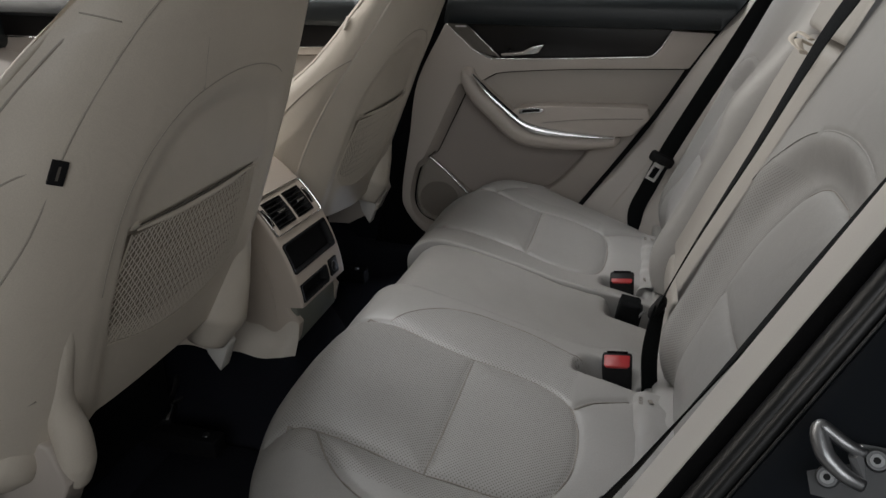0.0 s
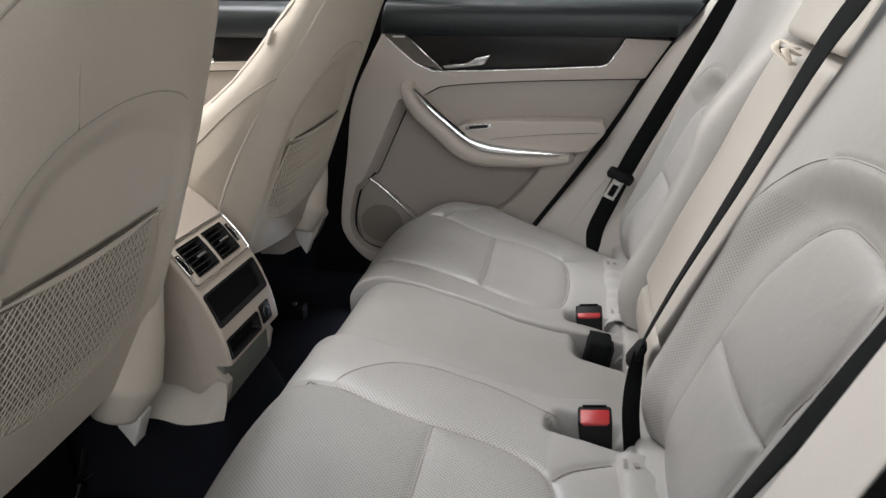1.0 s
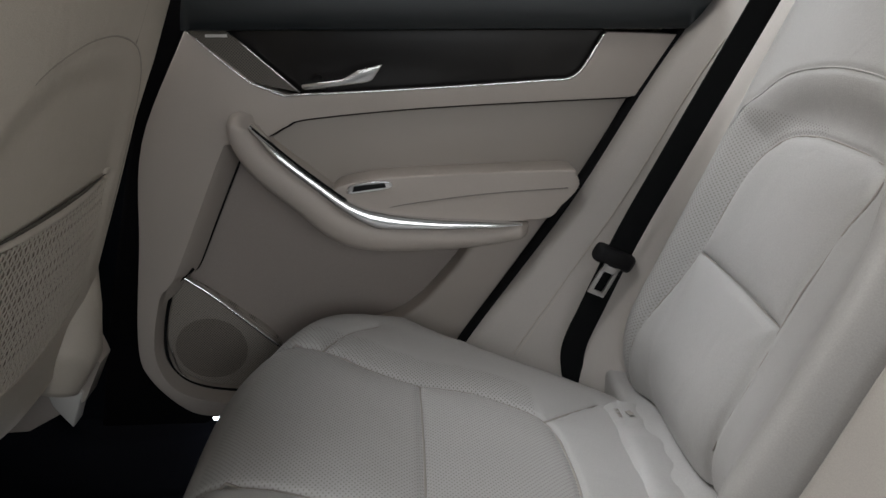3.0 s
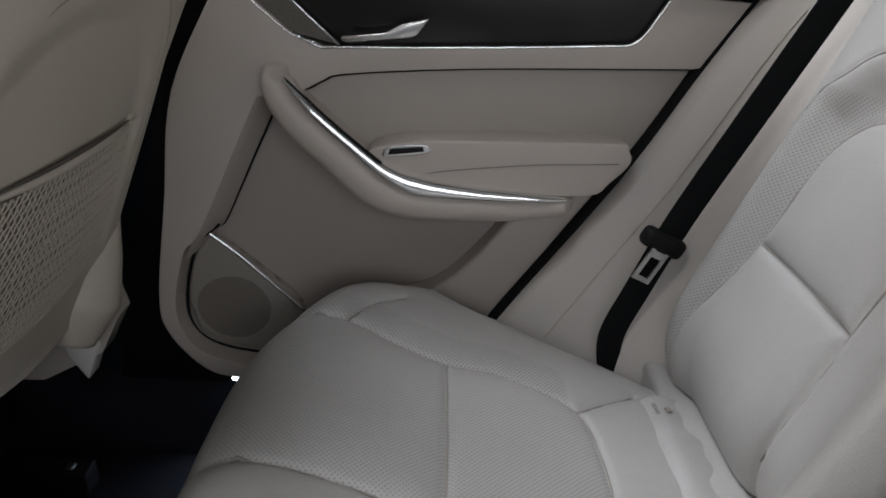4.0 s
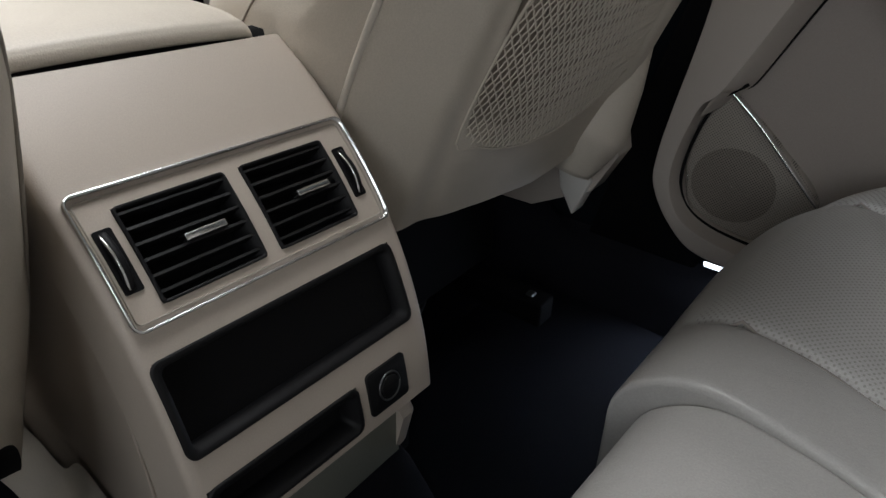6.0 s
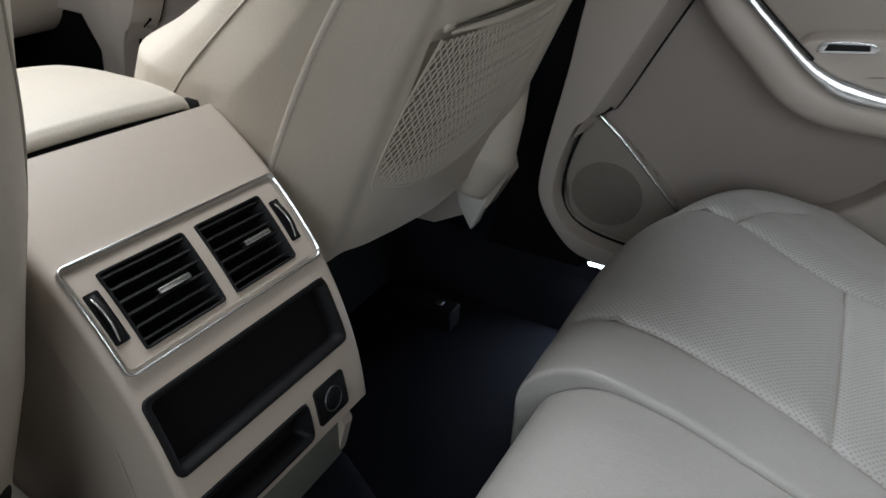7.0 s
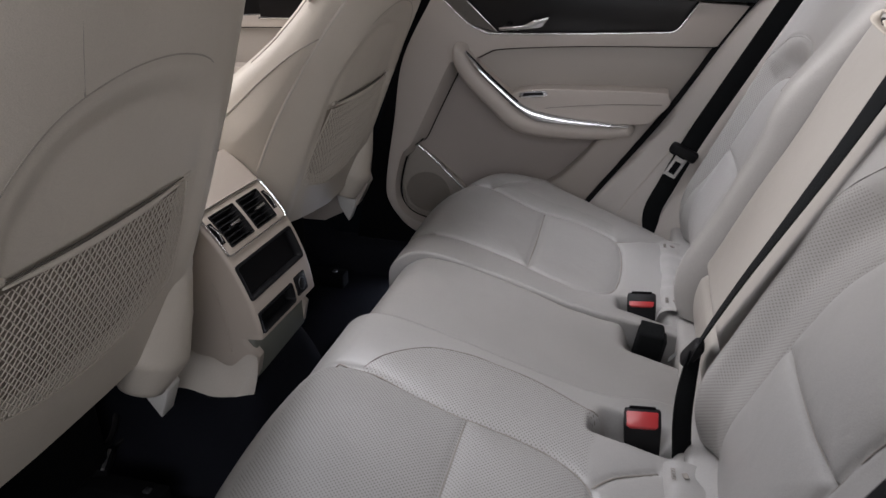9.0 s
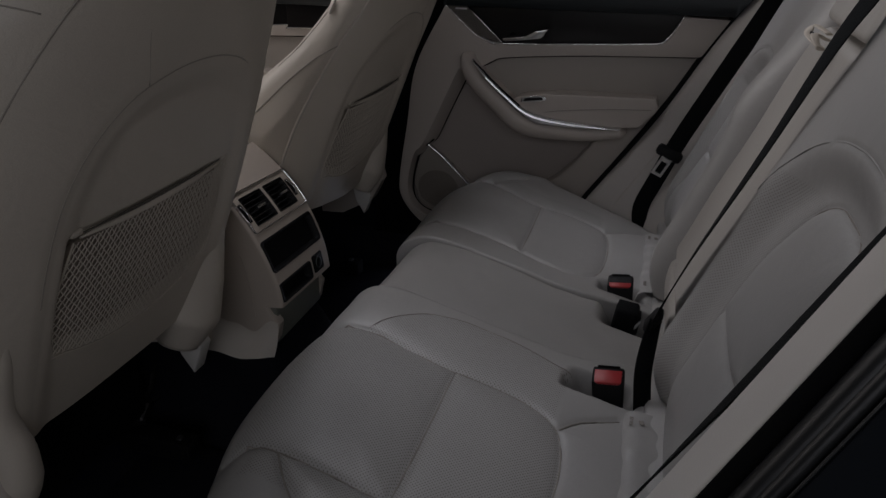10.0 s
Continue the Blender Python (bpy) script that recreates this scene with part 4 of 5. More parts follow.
def frame_plate(name, outer, inner, depth, sink, mat, parent, label=""):
    """A ring between two outlines of the same number of points, with thickness, following the rear face."""
    k = [max(math.hypot(c - a, d - b), math.hypot(g - e, h - f)) > 0.012 for (a, b), (c, d), (e, f), (g, h) in zip(outer, outer[1:] + outer[:1], inner, inner[1:] + inner[:1])]
    grow = lambda pts: [(a + (c - a) * q / 8, b + (d - b) * q / 8) for (a, b), (c, d), far in zip(pts, pts[1:] + pts[:1], k) for q in (range(8) if far else range(1))]
    o, i = grow(outer), grow(inner)
    ease = [(a + (c - a) * 0.25, b + (d - b) * 0.25) for (a, b), (c, d) in zip(o, i)]
    rings = [[face(u, v, -sink) for u, v in o], [face(u, v, depth * 0.6) for u, v in o], [face(u, v, depth) for u, v in ease], [face(u, v, depth) for u, v in i], [face(u, v, -sink) for u, v in i]]
    return sheet(name, np.array(rings), mat, parent, label, wrap=True)


VENTS = ((-0.0845, -0.0080), (0.0045, 0.0775))
POCKETS = ((-0.109, 0.094, 0.103, 0.1665), (-0.106, 0.023, 0.1905, 0.2285))
HOLES = [(u0, u1, 0.0145, 0.0750) for u0, u1 in VENTS] + list(POCKETS)
# body: the rounded rear face with its openings, and soft shoulders
cuts_v = sorted(set([round(v, 4) for v in np.linspace(-0.080, 0.236, 49)] + [v for h in HOLES for v in h[2:]]))
cuts_u = sorted(set([round(u, 4) for u in np.linspace(-0.1065, 0.1035, 31)] + [u for h in HOLES for u in h[:2] if abs(u) < 0.1]))
verts, faces = [], []
shoulder = [(0.0075 * math.sin(radians(a)), 0.0075 * (1 - math.cos(radians(a)))) for a in (22, 45, 68, 90)] + [(0.0075, 0.02), (0.0075, 0.05)]
for v in cuts_v:
    right = float(np.interp(v, [-0.08, 0.02, 0.12, 0.235], [0.004, 0.002, 0.0, -0.002]))
    row = [(cuts_u[0] - o, d) for o, d in shoulder[::-1]] + [(u + (right if u > 0.09 else 0), 0.0) for u in cuts_u] + [(cuts_u[-1] + right + o, d) for o, d in shoulder]
    verts += [face(u, v, -d - 0.0015) for u, d in row]
wide = len(cuts_u) + 2 * len(shoulder)
for i in range(len(cuts_v) - 1):
    for j in range(wide - 1):
        k = j - len(shoulder)
        if 0 <= k < len(cuts_u) - 1:
            um, vm = (cuts_u[k] + cuts_u[k + 1]) / 2, (cuts_v[i] + cuts_v[i + 1]) / 2
            if any(u0 < um < u1 and v0 < vm < v1 for u0, u1, v0, v1 in HOLES):
                continue
        a = i * wide + j
        faces.append((a, a + wide, a + wide + 1, a + 1))
me = bpy.data.meshes.new("rear_face")
me.from_pydata(verts, [], faces)
link("rear_face", me, CONSOLE, console)
cols = 50
lid_prof = smooth_path([(-0.768, 0.5676), (-0.7606, 0.5678), (-0.7595, 0.5710), (-0.7620, 0.5770), (-0.770, 0.5815), (-0.80, 0.5855), (-0.87, 0.5855), (-0.92, 0.5812), (-0.96, 0.572), (-0.995, 0.556), (-1.005, 0.53)], 8)
LID = 1.247
P = np.zeros((len(lid_prof), cols, 3))
O, D = edge(np.linspace(-0.165, 0.165, cols), 0.112, 0.009)
slim = np.interp(lid_prof[:, 0], [-1.005, -0.985, -0.95, -0.91, -0.86], [0.55, 0.72, 0.88, 0.97, 1.0])
P[..., 0] = lid_prof[:, 0][:, None] - 0.02 * O[None]
P[..., 1] = LID + O[None] * slim[:, None]
P[..., 2] = lid_prof[:, 1][:, None] - np.minimum(D, 0.05)[None] - 0.003 * (O / 0.104)[None] ** 2 - 0.065 * (O[None] + LID - MID)
sheet("armrest_lid", P, VINYL, console, "padded leather armrest lid", flip=True)
block("front_deck", (-1.60, MID - 0.100, 0.30), (-0.97, MID + 0.098, 0.495), BLACK, console, "black front console deck", bevel=0.012)
# black sheet in the lid's joint, put there for its shade
gap = [[(x - 0.02 * o, MID + o, z - 0.065 * o) for o in (-0.108, -0.05, 0.0, 0.05, 0.108)] for x, z in ((-0.7545, 0.53), (-0.7550, 0.5600), (-0.7600, 0.5615), (-0.7622, 0.5690), (-0.775, 0.5695))]
sheet("lid_shadow_gap", np.array(gap), SEAL, console)
for sg in (-1, 1):
    arc = [face(0, v, -0.032) for v in np.linspace(-0.075, 0.235, 12)]
    out = [(-1.25, 0.47), (-1.02, 0.485), (-0.98, 0.535), (-0.90, 0.556), (-0.78, 0.558)] + [(p[0], p[2] - 0.004) for p in arc] + [(-0.606, 0.275), (-0.615, 0.235), (-0.66, 0.215), (-1.25, 0.215)]
    slab("side_panel", out, MID + sg * 0.1075 + (0.0025 if sg < 0 else -0.004), MID + sg * 0.085, CONSOLE, console, bevel=0.008)
    if sg < 0:
        run = np.linspace(0, 1, 40)
        F = []
        for t in run:
            brim = 0.268 + 0.012 * math.cos(t * 15.0) + 0.006 * math.sin(t * 31.0)
            hem = 0.206 + 0.004 * math.sin(t * 19 + 0.6) - 0.002 * t
            F.append([(-0.606 - 0.33 * t - 0.010 * k ** 2 * (1 - t), MID + sg * (0.1095 + 0.024 * k ** 1.8 * min(1.0, 0.35 + 9 * t)), brim + (hem - brim) * k) for k in np.linspace(0, 1, 9)])
        sheet("skirt", np.array(F), PIPING, console, "pale flared lower skirt", flip=sg > 0)
    tube("side_crease", [(-0.712, MID + sg * 0.1055, 0.50), (-0.680, MID + sg * 0.1058, 0.43), (-0.660, MID + sg * 0.1058, 0.34), (-0.655, MID + sg * 0.1058, 0.28)], 0.0012, CONSOLE, console, n=6, sides=6)
slab("lower_face", [(MID - 0.098, 0.312), (MID + 0.094, 0.302), (MID + 0.092, 0.228), (MID - 0.095, 0.228)], -0.614, -0.70, OLIVE, console, "olive grey lower panel", axis="x", bevel=0.006)
# vents
bezel = rounded(-0.1085, 0.1055, 0.001, 0.0858, 0.007)
inner = rounded(-0.1066, 0.1036, 0.0029, 0.0839, 0.0055)
frame_plate("vent_trim", bezel, inner, 0.0030, 0.004, CHROME, console, "thin satin chrome surround")
inset, inset_in = rounded(-0.1040, 0.1010, 0.0055, 0.0813, 0.004), rounded(-0.1034, 0.1004, 0.0061, 0.0807, 0.0035)
frame_plate("bezel_step", inset, inset_in, 0.0002, 0.003, FINE_SEAM, console)
for u0, u1 in VENTS:
    v0, v1 = 0.0145, 0.0750
    box = rounded(u0 - 0.0003, u1 + 0.0003, v0 - 0.0003, v1 + 0.0003, 0.003)
    vent = face_plate("vent", rounded(u0, u1, v0, v1, 0.002), -0.022, SEAL, console, bevel=0, sink=0.026)
    inn = rounded(u0 + 0.0016, u1 - 0.0016, v0 + 0.0016, v1 - 0.0016, 0.002)
    frame_plate("vent_frame", box, inn, 0.0006, 0.024, BLACK, vent)
    for k in range(6):
        v = v0 + 0.0055 + k * 0.0099
        bm = bmesh.new()
        q = [(u0 + 0.002, v - 0.0022, -0.0012), (u1 - 0.002, v - 0.0022, -0.0012), (u1 - 0.002, v - 0.0004, -0.0006), (u0 + 0.002, v - 0.0004, -0.0006)]
        q2 = [(u0 + 0.002, v + 0.0006, -0.013), (u1 - 0.002, v + 0.0006, -0.013), (u1 - 0.002, v + 0.0016, -0.0128), (u0 + 0.002, v + 0.0016, -0.0128)]
        vs = [bm.verts.new(face(*p)) for p in q + q2]
        for f in ((0, 1, 2, 3), (7, 6, 5, 4), (0, 4, 5, 1), (3, 2, 6, 7), (1, 5, 6, 2), (0, 3, 7, 4)):
            bm.faces.new([vs[i] for i in f])
        part("slat", bm, SLAT, vent)
    um = -0.040 if u0 < 0 else 0.0495
    face_plate("slider", rounded(um - 0.0150, um + 0.0150, 0.0426, 0.0472, 0.001), 0.0030, CHROME, vent, "satin chrome slider", bevel=0.001, sink=0.004)
for sg in (-1, 1):
    a, b = (-0.1015, -0.0900) if sg < 0 else (0.0835, 0.0945)
    slot = face_plate("wheel_slot", rounded(a, b, 0.024, 0.063, 0.0015), -0.0003, SEAL, console, bevel=0, sink=0.004)
    arc = [face((a + b) / 2 + sg * 0.0005, 0.027 + 0.033 * k / 8, -0.0015 + 0.0045 * math.sin(math.pi * k / 8)) for k in range(9)]
    tube("thumb_wheel", arc, 0.0030, BLACK, slot, "ridged thumb wheel", n=2, sides=8)
    tube("wheel_edge", [(p[0] + 0.002, p[1] - 0.0022, p[2] + 0.001) for p in arc], 0.0009, CHROME, slot, n=2, sides=6)
# two pockets and a socket
for name, (u0, u1, v0, v1), deep in (("upper_pocket", POCKETS[0], 0.016), ("lower_pocket", POCKETS[1], 0.020)):
    o, i = rounded(u0 - 0.0006, u1 + 0.0006, v0 - 0.0006, v1 + 0.0006, 0.007), rounded(u0 + 0.0045, u1 - 0.0045, v0 + 0.004, v1 - 0.004, 0.005)
    pocket = frame_plate(name, o, i, 0.0004, deep, BLACK, console, "dark recessed pocket")
    face_plate("pocket_floor", i, -deep, SEAL, pocket, bevel=0, sink=deep + 0.003)
o = rounded(0.0325, 0.0755, 0.187, 0.2245, 0.004)
socket = face_plate("socket_plate", o, 0.0006, BLACK, console, bevel=0.0006, sink=0.003)
ring = [face(0.0545 + 0.0115 * math.cos(a), 0.2065 + 0.0115 * math.sin(a), 0.0010) for a in np.linspace(0, 2 * np.pi, 25)]
tube("socket_ring", ring, 0.0008, STEEL, socket, n=1, sides=6)
cap = [(0.0545 + 0.0095 * math.cos(a), 0.2065 + 0.0095 * math.sin(a)) for a in np.linspace(0, 2 * np.pi, 24, endpoint=False)]
face_plate("socket_cap", cap, 0.0022, SLAT, socket, bevel=0.0008)


# ---- doors ----
REAR_OUT = [(-0.505, 0.852), (-0.520, 0.776), (-0.600, 0.62), (-0.625, 0.46), (-0.650, 0.30), (-0.642, 0.235), (-0.592, 0.176), (-0.54, 0.158), (-0.40, 0.15), (-0.18, 0.17), (-0.111, 0.313), (0.028, 0.521), (0.118, 0.681), (0.172, 0.771), (0.215, 0.835)]


def door(name, label):
    d = tagged(new(name), label, "car door", kind="structure")
    d.location = (-0.2, 2.0, 0.15)
    slab("lower_panel", curve2([p for p in REAR_OUT[1:]], 3), 2.032, 2.075, DOOR_LOWER, d, "taupe grained lower panel", bevel=0.006)
    ring = curve2([(-0.520, 0.776), (-0.600, 0.62), (-0.627, 0.46), (-0.652, 0.30), (-0.644, 0.235), (-0.594, 0.174), (-0.54, 0.156), (-0.42, 0.150)], 6) + [(-0.42, 0.172)] \
        + curve2([(-0.47, 0.176), (-0.565, 0.190), (-0.612, 0.220), (-0.628, 0.280), (-0.608, 0.372), (-0.578, 0.412), (-0.502, 0.575), (-0.482, 0.616)], 6) \
        + curve2([(-0.440, 0.622), (-0.415, 0.630), (-0.391, 0.643), (-0.355, 0.654), (-0.174, 0.669), (0.108, 0.681)], 6) \
        + [(0.118, 0.683), (0.170, 0.769), (0.068, 0.773)] + curve2([(0.064, 0.768), (0.040, 0.726), (0.020, 0.709), (-0.02, 0.7055), (-0.174, 0.696), (-0.366, 0.687), (-0.395, 0.688), (-0.43, 0.704)], 5) + [(-0.516, 0.776)]
    slab("trim_frame", ring, 1.966, 2.034, DOOR_BEIGE, d, "beige moulded trim", bevel=0.007)
    slab("rear_strip", curve2([(-0.118, 0.446), (-0.150, 0.402), (-0.20, 0.345), (-0.245, 0.315), (-0.29, 0.30)], 5) + [(-0.29, 0.18), (-0.16, 0.18), (-0.108, 0.313), (0.026, 0.519), (0.0, 0.53), (-0.05, 0.487)], 1.985, 2.034, DOOR_BEIGE, d, bevel=0.009)
    slab("insert", curve2([(-0.438, 0.632), (-0.414, 0.628), (-0.390, 0.641), (-0.354, 0.652), (-0.174, 0.667), (0.108, 0.679)], 5) + [(0.112, 0.676), (0.028, 0.525), (-0.25, 0.50), (-0.33, 0.54)], 1.982, 2.034, DOOR_INSERT, d, "leather insert", bevel=0.004)
    tube("insert_gap", [(x, 1.974, z) for x, z in ((-0.438, 0.628), (-0.413, 0.631), (-0.390, 0.643), (-0.354, 0.654), (-0.174, 0.669), (0.109, 0.681))], 0.0030, SEAL, d, n=6, sides=6)
    # thin black rod drawn for the shade along the recess's edge
    tube("panel_edge_shade", [(-0.566, 2.024, 0.398), (-0.553, 2.024, 0.414), (-0.515, 2.024, 0.495), (-0.476, 2.024, 0.577), (-0.460, 2.024, 0.614)], 0.0018, SEAL, d, n=6, sides=8)
    facet = [((-0.606, 0.362), (-0.590, 0.368)), ((-0.590, 0.398), (-0.572, 0.392)), ((-0.577, 0.414), (-0.554, 0.410)), ((-0.540, 0.494), (-0.516, 0.492)), ((-0.502, 0.577), (-0.477, 0.575)), ((-0.484, 0.614), (-0.460, 0.612)), ((-0.474, 0.632), (-0.450, 0.628))]
    outer_edge, inner_edge = smooth_path([a for a, _ in facet], 6), smooth_path([b for _, b in facet], 6)
    F = np.zeros((len(outer_edge), 9, 3))
    for j in range(9):
        k = j / 8
        F[:, j, 0], F[:, j, 2] = outer_edge[:, 0] + (inner_edge[:, 0] - outer_edge[:, 0]) * k, outer_edge[:, 1] + (inner_edge[:, 1] - outer_edge[:, 1]) * k
        F[:, j, 1] = 1.968 + 0.060 * k ** 1.3
    sheet("frame_return", F, DOOR_BEIGE, d)
    # arm pad
    pad = slab("arm_pad", curve2([(-0.335, 0.540), (-0.318, 0.562), (-0.28, 0.571), (-0.238, 0.576), (-0.10, 0.581), (0.015, 0.583), (0.030, 0.575), (0.034, 0.556), (0.010, 0.528), (-0.02, 0.507), (-0.15, 0.507), (-0.262, 0.513), (-0.30, 0.525)], 4), 1.927, 1.985, DOOR_BEIGE, d, "padded armrest", bevel=0.016, segments=5)
    tube("pad_seam", [(-0.262, 1.929, 0.526), (-0.211, 1.9265, 0.536), (-0.10, 1.9263, 0.549), (0.018, 1.9268, 0.556)], 0.0010, SEAM, pad, n=6, sides=6)
    sw = slab("window_switch", curve2([(-0.305, 0.553), (-0.298, 0.566), (-0.247, 0.571), (-0.243, 0.560), (-0.30, 0.552)], 3), 1.9235, 1.95, CHROME, pad, "window switch with chrome edge", bevel=0.001)
    slab("rocker", [(-0.297, 0.5555), (-0.294, 0.564), (-0.25, 0.5685), (-0.248, 0.562)], 1.9220, 1.94, BLACK, sw, bevel=0.001)
    # the swooping pull with its bright strip
    path = smooth_path([(-0.446, 0, 0.664), (-0.452, 0, 0.640), (-0.428, 0, 0.600), (-0.364, 0, 0.543), (-0.318, 0, 0.503), (-0.272, 0, 0.486), (-0.20, 0, 0.482), (-0.12, 0, 0.483), (-0.055, 0, 0.490), (-0.035, 0, 0.495)], 8)
    t = np.linspace(0, 1, len(path))
    halfw = np.interp(t, [0, 0.06, 0.3, 0.5, 0.75, 0.95, 1], [0.012, 0.023, 0.031, 0.033, 0.026, 0.017, 0.006])
    front_y = np.interp(t, [0, 0.08, 0.25, 0.9, 1], [1.962, 1.932, 1.914, 1.916, 1.94])
    tang = np.gradient(path, axis=0)
    tang /= np.linalg.norm(tang, axis=1)[:, None]
    side = np.stack([-tang[:, 2], np.zeros(len(path)), tang[:, 0]], -1)
    ang = np.linspace(0, np.pi, 15)
    ring_pts = []
    for k in range(len(path)):
        c, s = np.sign(np.cos(ang)) * np.abs(np.cos(ang)) ** 0.6, np.abs(np.sin(ang)) ** 0.6
        pts = path[k][None] + side[k][None] * (c * halfw[k])[:, None]
        pts[:, 1] = 2.03 - (2.03 - front_y[k]) * s
        ring_pts.append(pts)
    pull = sheet("pull_handle", np.array(ring_pts), DOOR_BEIGE, d, "swooping beige door pull", flip=True)
    sp = smooth_path([(-0.437, 0, 0.650), (-0.389, 0, 0.603), (-0.345, 0, 0.566), (-0.310, 0, 0.538), (-0.276, 0, 0.519), (-0.245, 0, 0.511), (-0.175, 0, 0.506), (-0.10, 0, 0.5045), (-0.048, 0, 0.5025)], 8)
    t = np.linspace(0, 1, len(sp))
    w = np.interp(t, [0, 0.1, 0.4, 0.58, 0.75, 1], [0.003, 0.0056, 0.0072, 0.0118, 0.0072, 0.0018])
    tg = np.gradient(sp, axis=0)
    tg /= np.linalg.norm(tg, axis=1)[:, None]
    sd = np.stack([-tg[:, 2], np.zeros(len(sp)), tg[:, 0]], -1)
    fy = np.interp(t, [0, 0.1, 0.9, 1], [1.935, 1.921, 1.917, 1.925])
    rows = []
    for a, y in ((1.0, 0.010), (1.0, 0.0), (0.5, -0.003), (-0.5, -0.006), (-1.0, -0.004), (-1.0, 0.010)):
        q = sp + sd * (a * w)[:, None]
        q[:, 1] = fy + y
        rows.append(q)
    sheet("bright_strip", np.array(rows), CHROME, pull, "bright satin metal strip")
    tube("pull_shadow_gap", [(x, 1.918, z) for x, z in ((-0.430, 0.6505), (-0.384, 0.609), (-0.340, 0.572), (-0.305, 0.545))], 0.0018, SEAL, pull, n=6, sides=6)
    # upper trim, inlay, tweeter, handle
    up = smooth_path([(2.06, 0.776), (1.962, 0.777), (1.946, 0.784), (1.941, 0.805), (1.945, 0.832), (1.963, 0.850), (2.0, 0.857), (2.06, 0.858)], 6)
    xs = np.linspace(-0.560, 0.26, 30)
    U = np.zeros((len(up), 30, 3))
    U[..., 0], U[..., 1], U[..., 2] = xs[None], up[:, 0][:, None], up[:, 1][:, None]
    U[..., 0] = np.clip(U[..., 0], (-0.520 + 0.20 * (U[..., 2] - 0.776)), (0.172 + 0.75 * (U[..., 2] - 0.771)))
    sheet("upper_trim", U, UPPER, d, "dark soft upper trim")
    tube("trim_joint", [(-0.512, 1.948, 0.798), (-0.2, 1.9455, 0.80), (0.185, 1.9445, 0.80)], 0.0012, SEAL, d, n=6, sides=6)
    slab("inlay", [(-0.470, 0.779), (0.068, 0.776)] + curve2([(0.060, 0.760), (0.038, 0.722), (0.020, 0.706), (-0.174, 0.694), (-0.366, 0.685)], 4) + [(-0.372, 0.69)], 1.976, 2.034, INLAY, d, "dark gloss inlay", bevel=0.002)
    tube("inlay_strip", [(x, 1.9675, z) for x, z in ((-0.43, 0.7035), (-0.395, 0.6885), (-0.366, 0.688), (-0.174, 0.6965), (-0.02, 0.7055), (0.022, 0.7095), (0.041, 0.727), (0.052, 0.745), (0.067, 0.773))], 0.0026, CHROME, d, "thin bright strip", n=6, sides=8)
    g = np.array([[(-0.516, 1.9665, 0.777), (-0.462, 1.9665, 0.777)], [(-0.425, 1.9665, 0.704), (-0.368, 1.9665, 0.692)]])
    rows, cl = 30, 20
    A, B = np.meshgrid(np.linspace(0, 1, rows), np.linspace(0, 1, cl), indexing="ij")
    G = g[0, 0] * ((1 - A) * (1 - B))[..., None] + g[0, 1] * ((1 - A) * B)[..., None] + g[1, 0] * (A * (1 - B))[..., None] + g[1, 1] * (A * B)[..., None]
    G[..., 2] -= 0.010 * np.sin(A * np.pi) * (1 - B) ** 2
    fl = np.stack([G[..., 0], G[..., 2], 0 * A], -1)
    tw = sheet("tweeter_grille", G, DARK_GRILLE, d, "dark speaker mesh", flat=fl, perf=np.ones(A.shape), flip=True)
    block("brand_bar", (-0.492, 1.9645, 0.768), (-0.462, 1.9668, 0.772), ALUMINIUM, tw, bevel=0)
    tube("grille_edge", [(-0.462, 1.965, 0.777), (-0.415, 1.965, 0.734), (-0.368, 1.965, 0.692)], 0.0018, CHROME, tw, n=2, sides=6)
    tube("grille_edge", [(-0.517, 1.966, 0.777), (-0.47, 1.966, 0.733), (-0.43, 1.966, 0.7025), (-0.395, 1.966, 0.692)], 0.0016, CHROME, tw, n=4, sides=6)
    slab("door_handle", [(-0.363, 0.7065), (-0.306, 0.7125), (-0.283, 0.7255), (-0.247, 0.7335), (-0.263, 0.7115), (-0.272, 0.708), (-0.355, 0.6985), (-0.361, 0.7005)], 1.941, 1.953, CHROME, d, "satin chrome door handle", bevel=0.003, both=True)
    block("handle_stem", (-0.285, 1.95, 0.709), (-0.262, 1.978, 0.722), BLACK, d, bevel=0.003)
    # speaker
    spk = curve2([(-0.588, 0.389), (-0.545, 0.362), (-0.500, 0.326), (-0.440, 0.268), (-0.44, 0.20), (-0.50, 0.183), (-0.567, 0.191), (-0.612, 0.220), (-0.6245, 0.280), (-0.612, 0.342)], 5)
    slab("speaker_surround", spk, 2.018, 2.034, PANEL_MESH, d, "perforated speaker panel", bevel=0.004)
    A, B = np.meshgrid(np.linspace(0, 2 * np.pi, 49), np.linspace(0.02, 1, 14), indexing="ij")
    cxs, czs = -0.552, 0.258
    R = np.stack([cxs + 0.060 * B * np.cos(A), 2.0165 - 0.003 * (1 - B ** 2), czs + 0.056 * B * np.sin(A)], -1)
    sheet("speaker_grille", R, GRILLE, d, "round perforated speaker grille", flat=np.stack([R[..., 0], R[..., 2], 0 * A], -1), perf=np.ones(A.shape))
    tube("speaker_strip", [(-0.585, 2.012, 0.396), (-0.540, 2.010, 0.362), (-0.495, 2.010, 0.320), (-0.435, 2.010, 0.262)], [0.0085, 0.0080, 0.0070, 0.0060], CHROME, d, "bright satin metal strip", n=6, sides=8, squash=0.5)
    tube("speaker_strip", [(-0.618, 2.014, 0.26), (-0.606, 2.014, 0.212), (-0.56, 2.014, 0.184), (-0.50, 2.013, 0.176), (-0.44, 2.013, 0.184)], [0.0018, 0.0022, 0.004, 0.0062, 0.0062], CHROME, d, n=6, sides=8, squash=0.5)
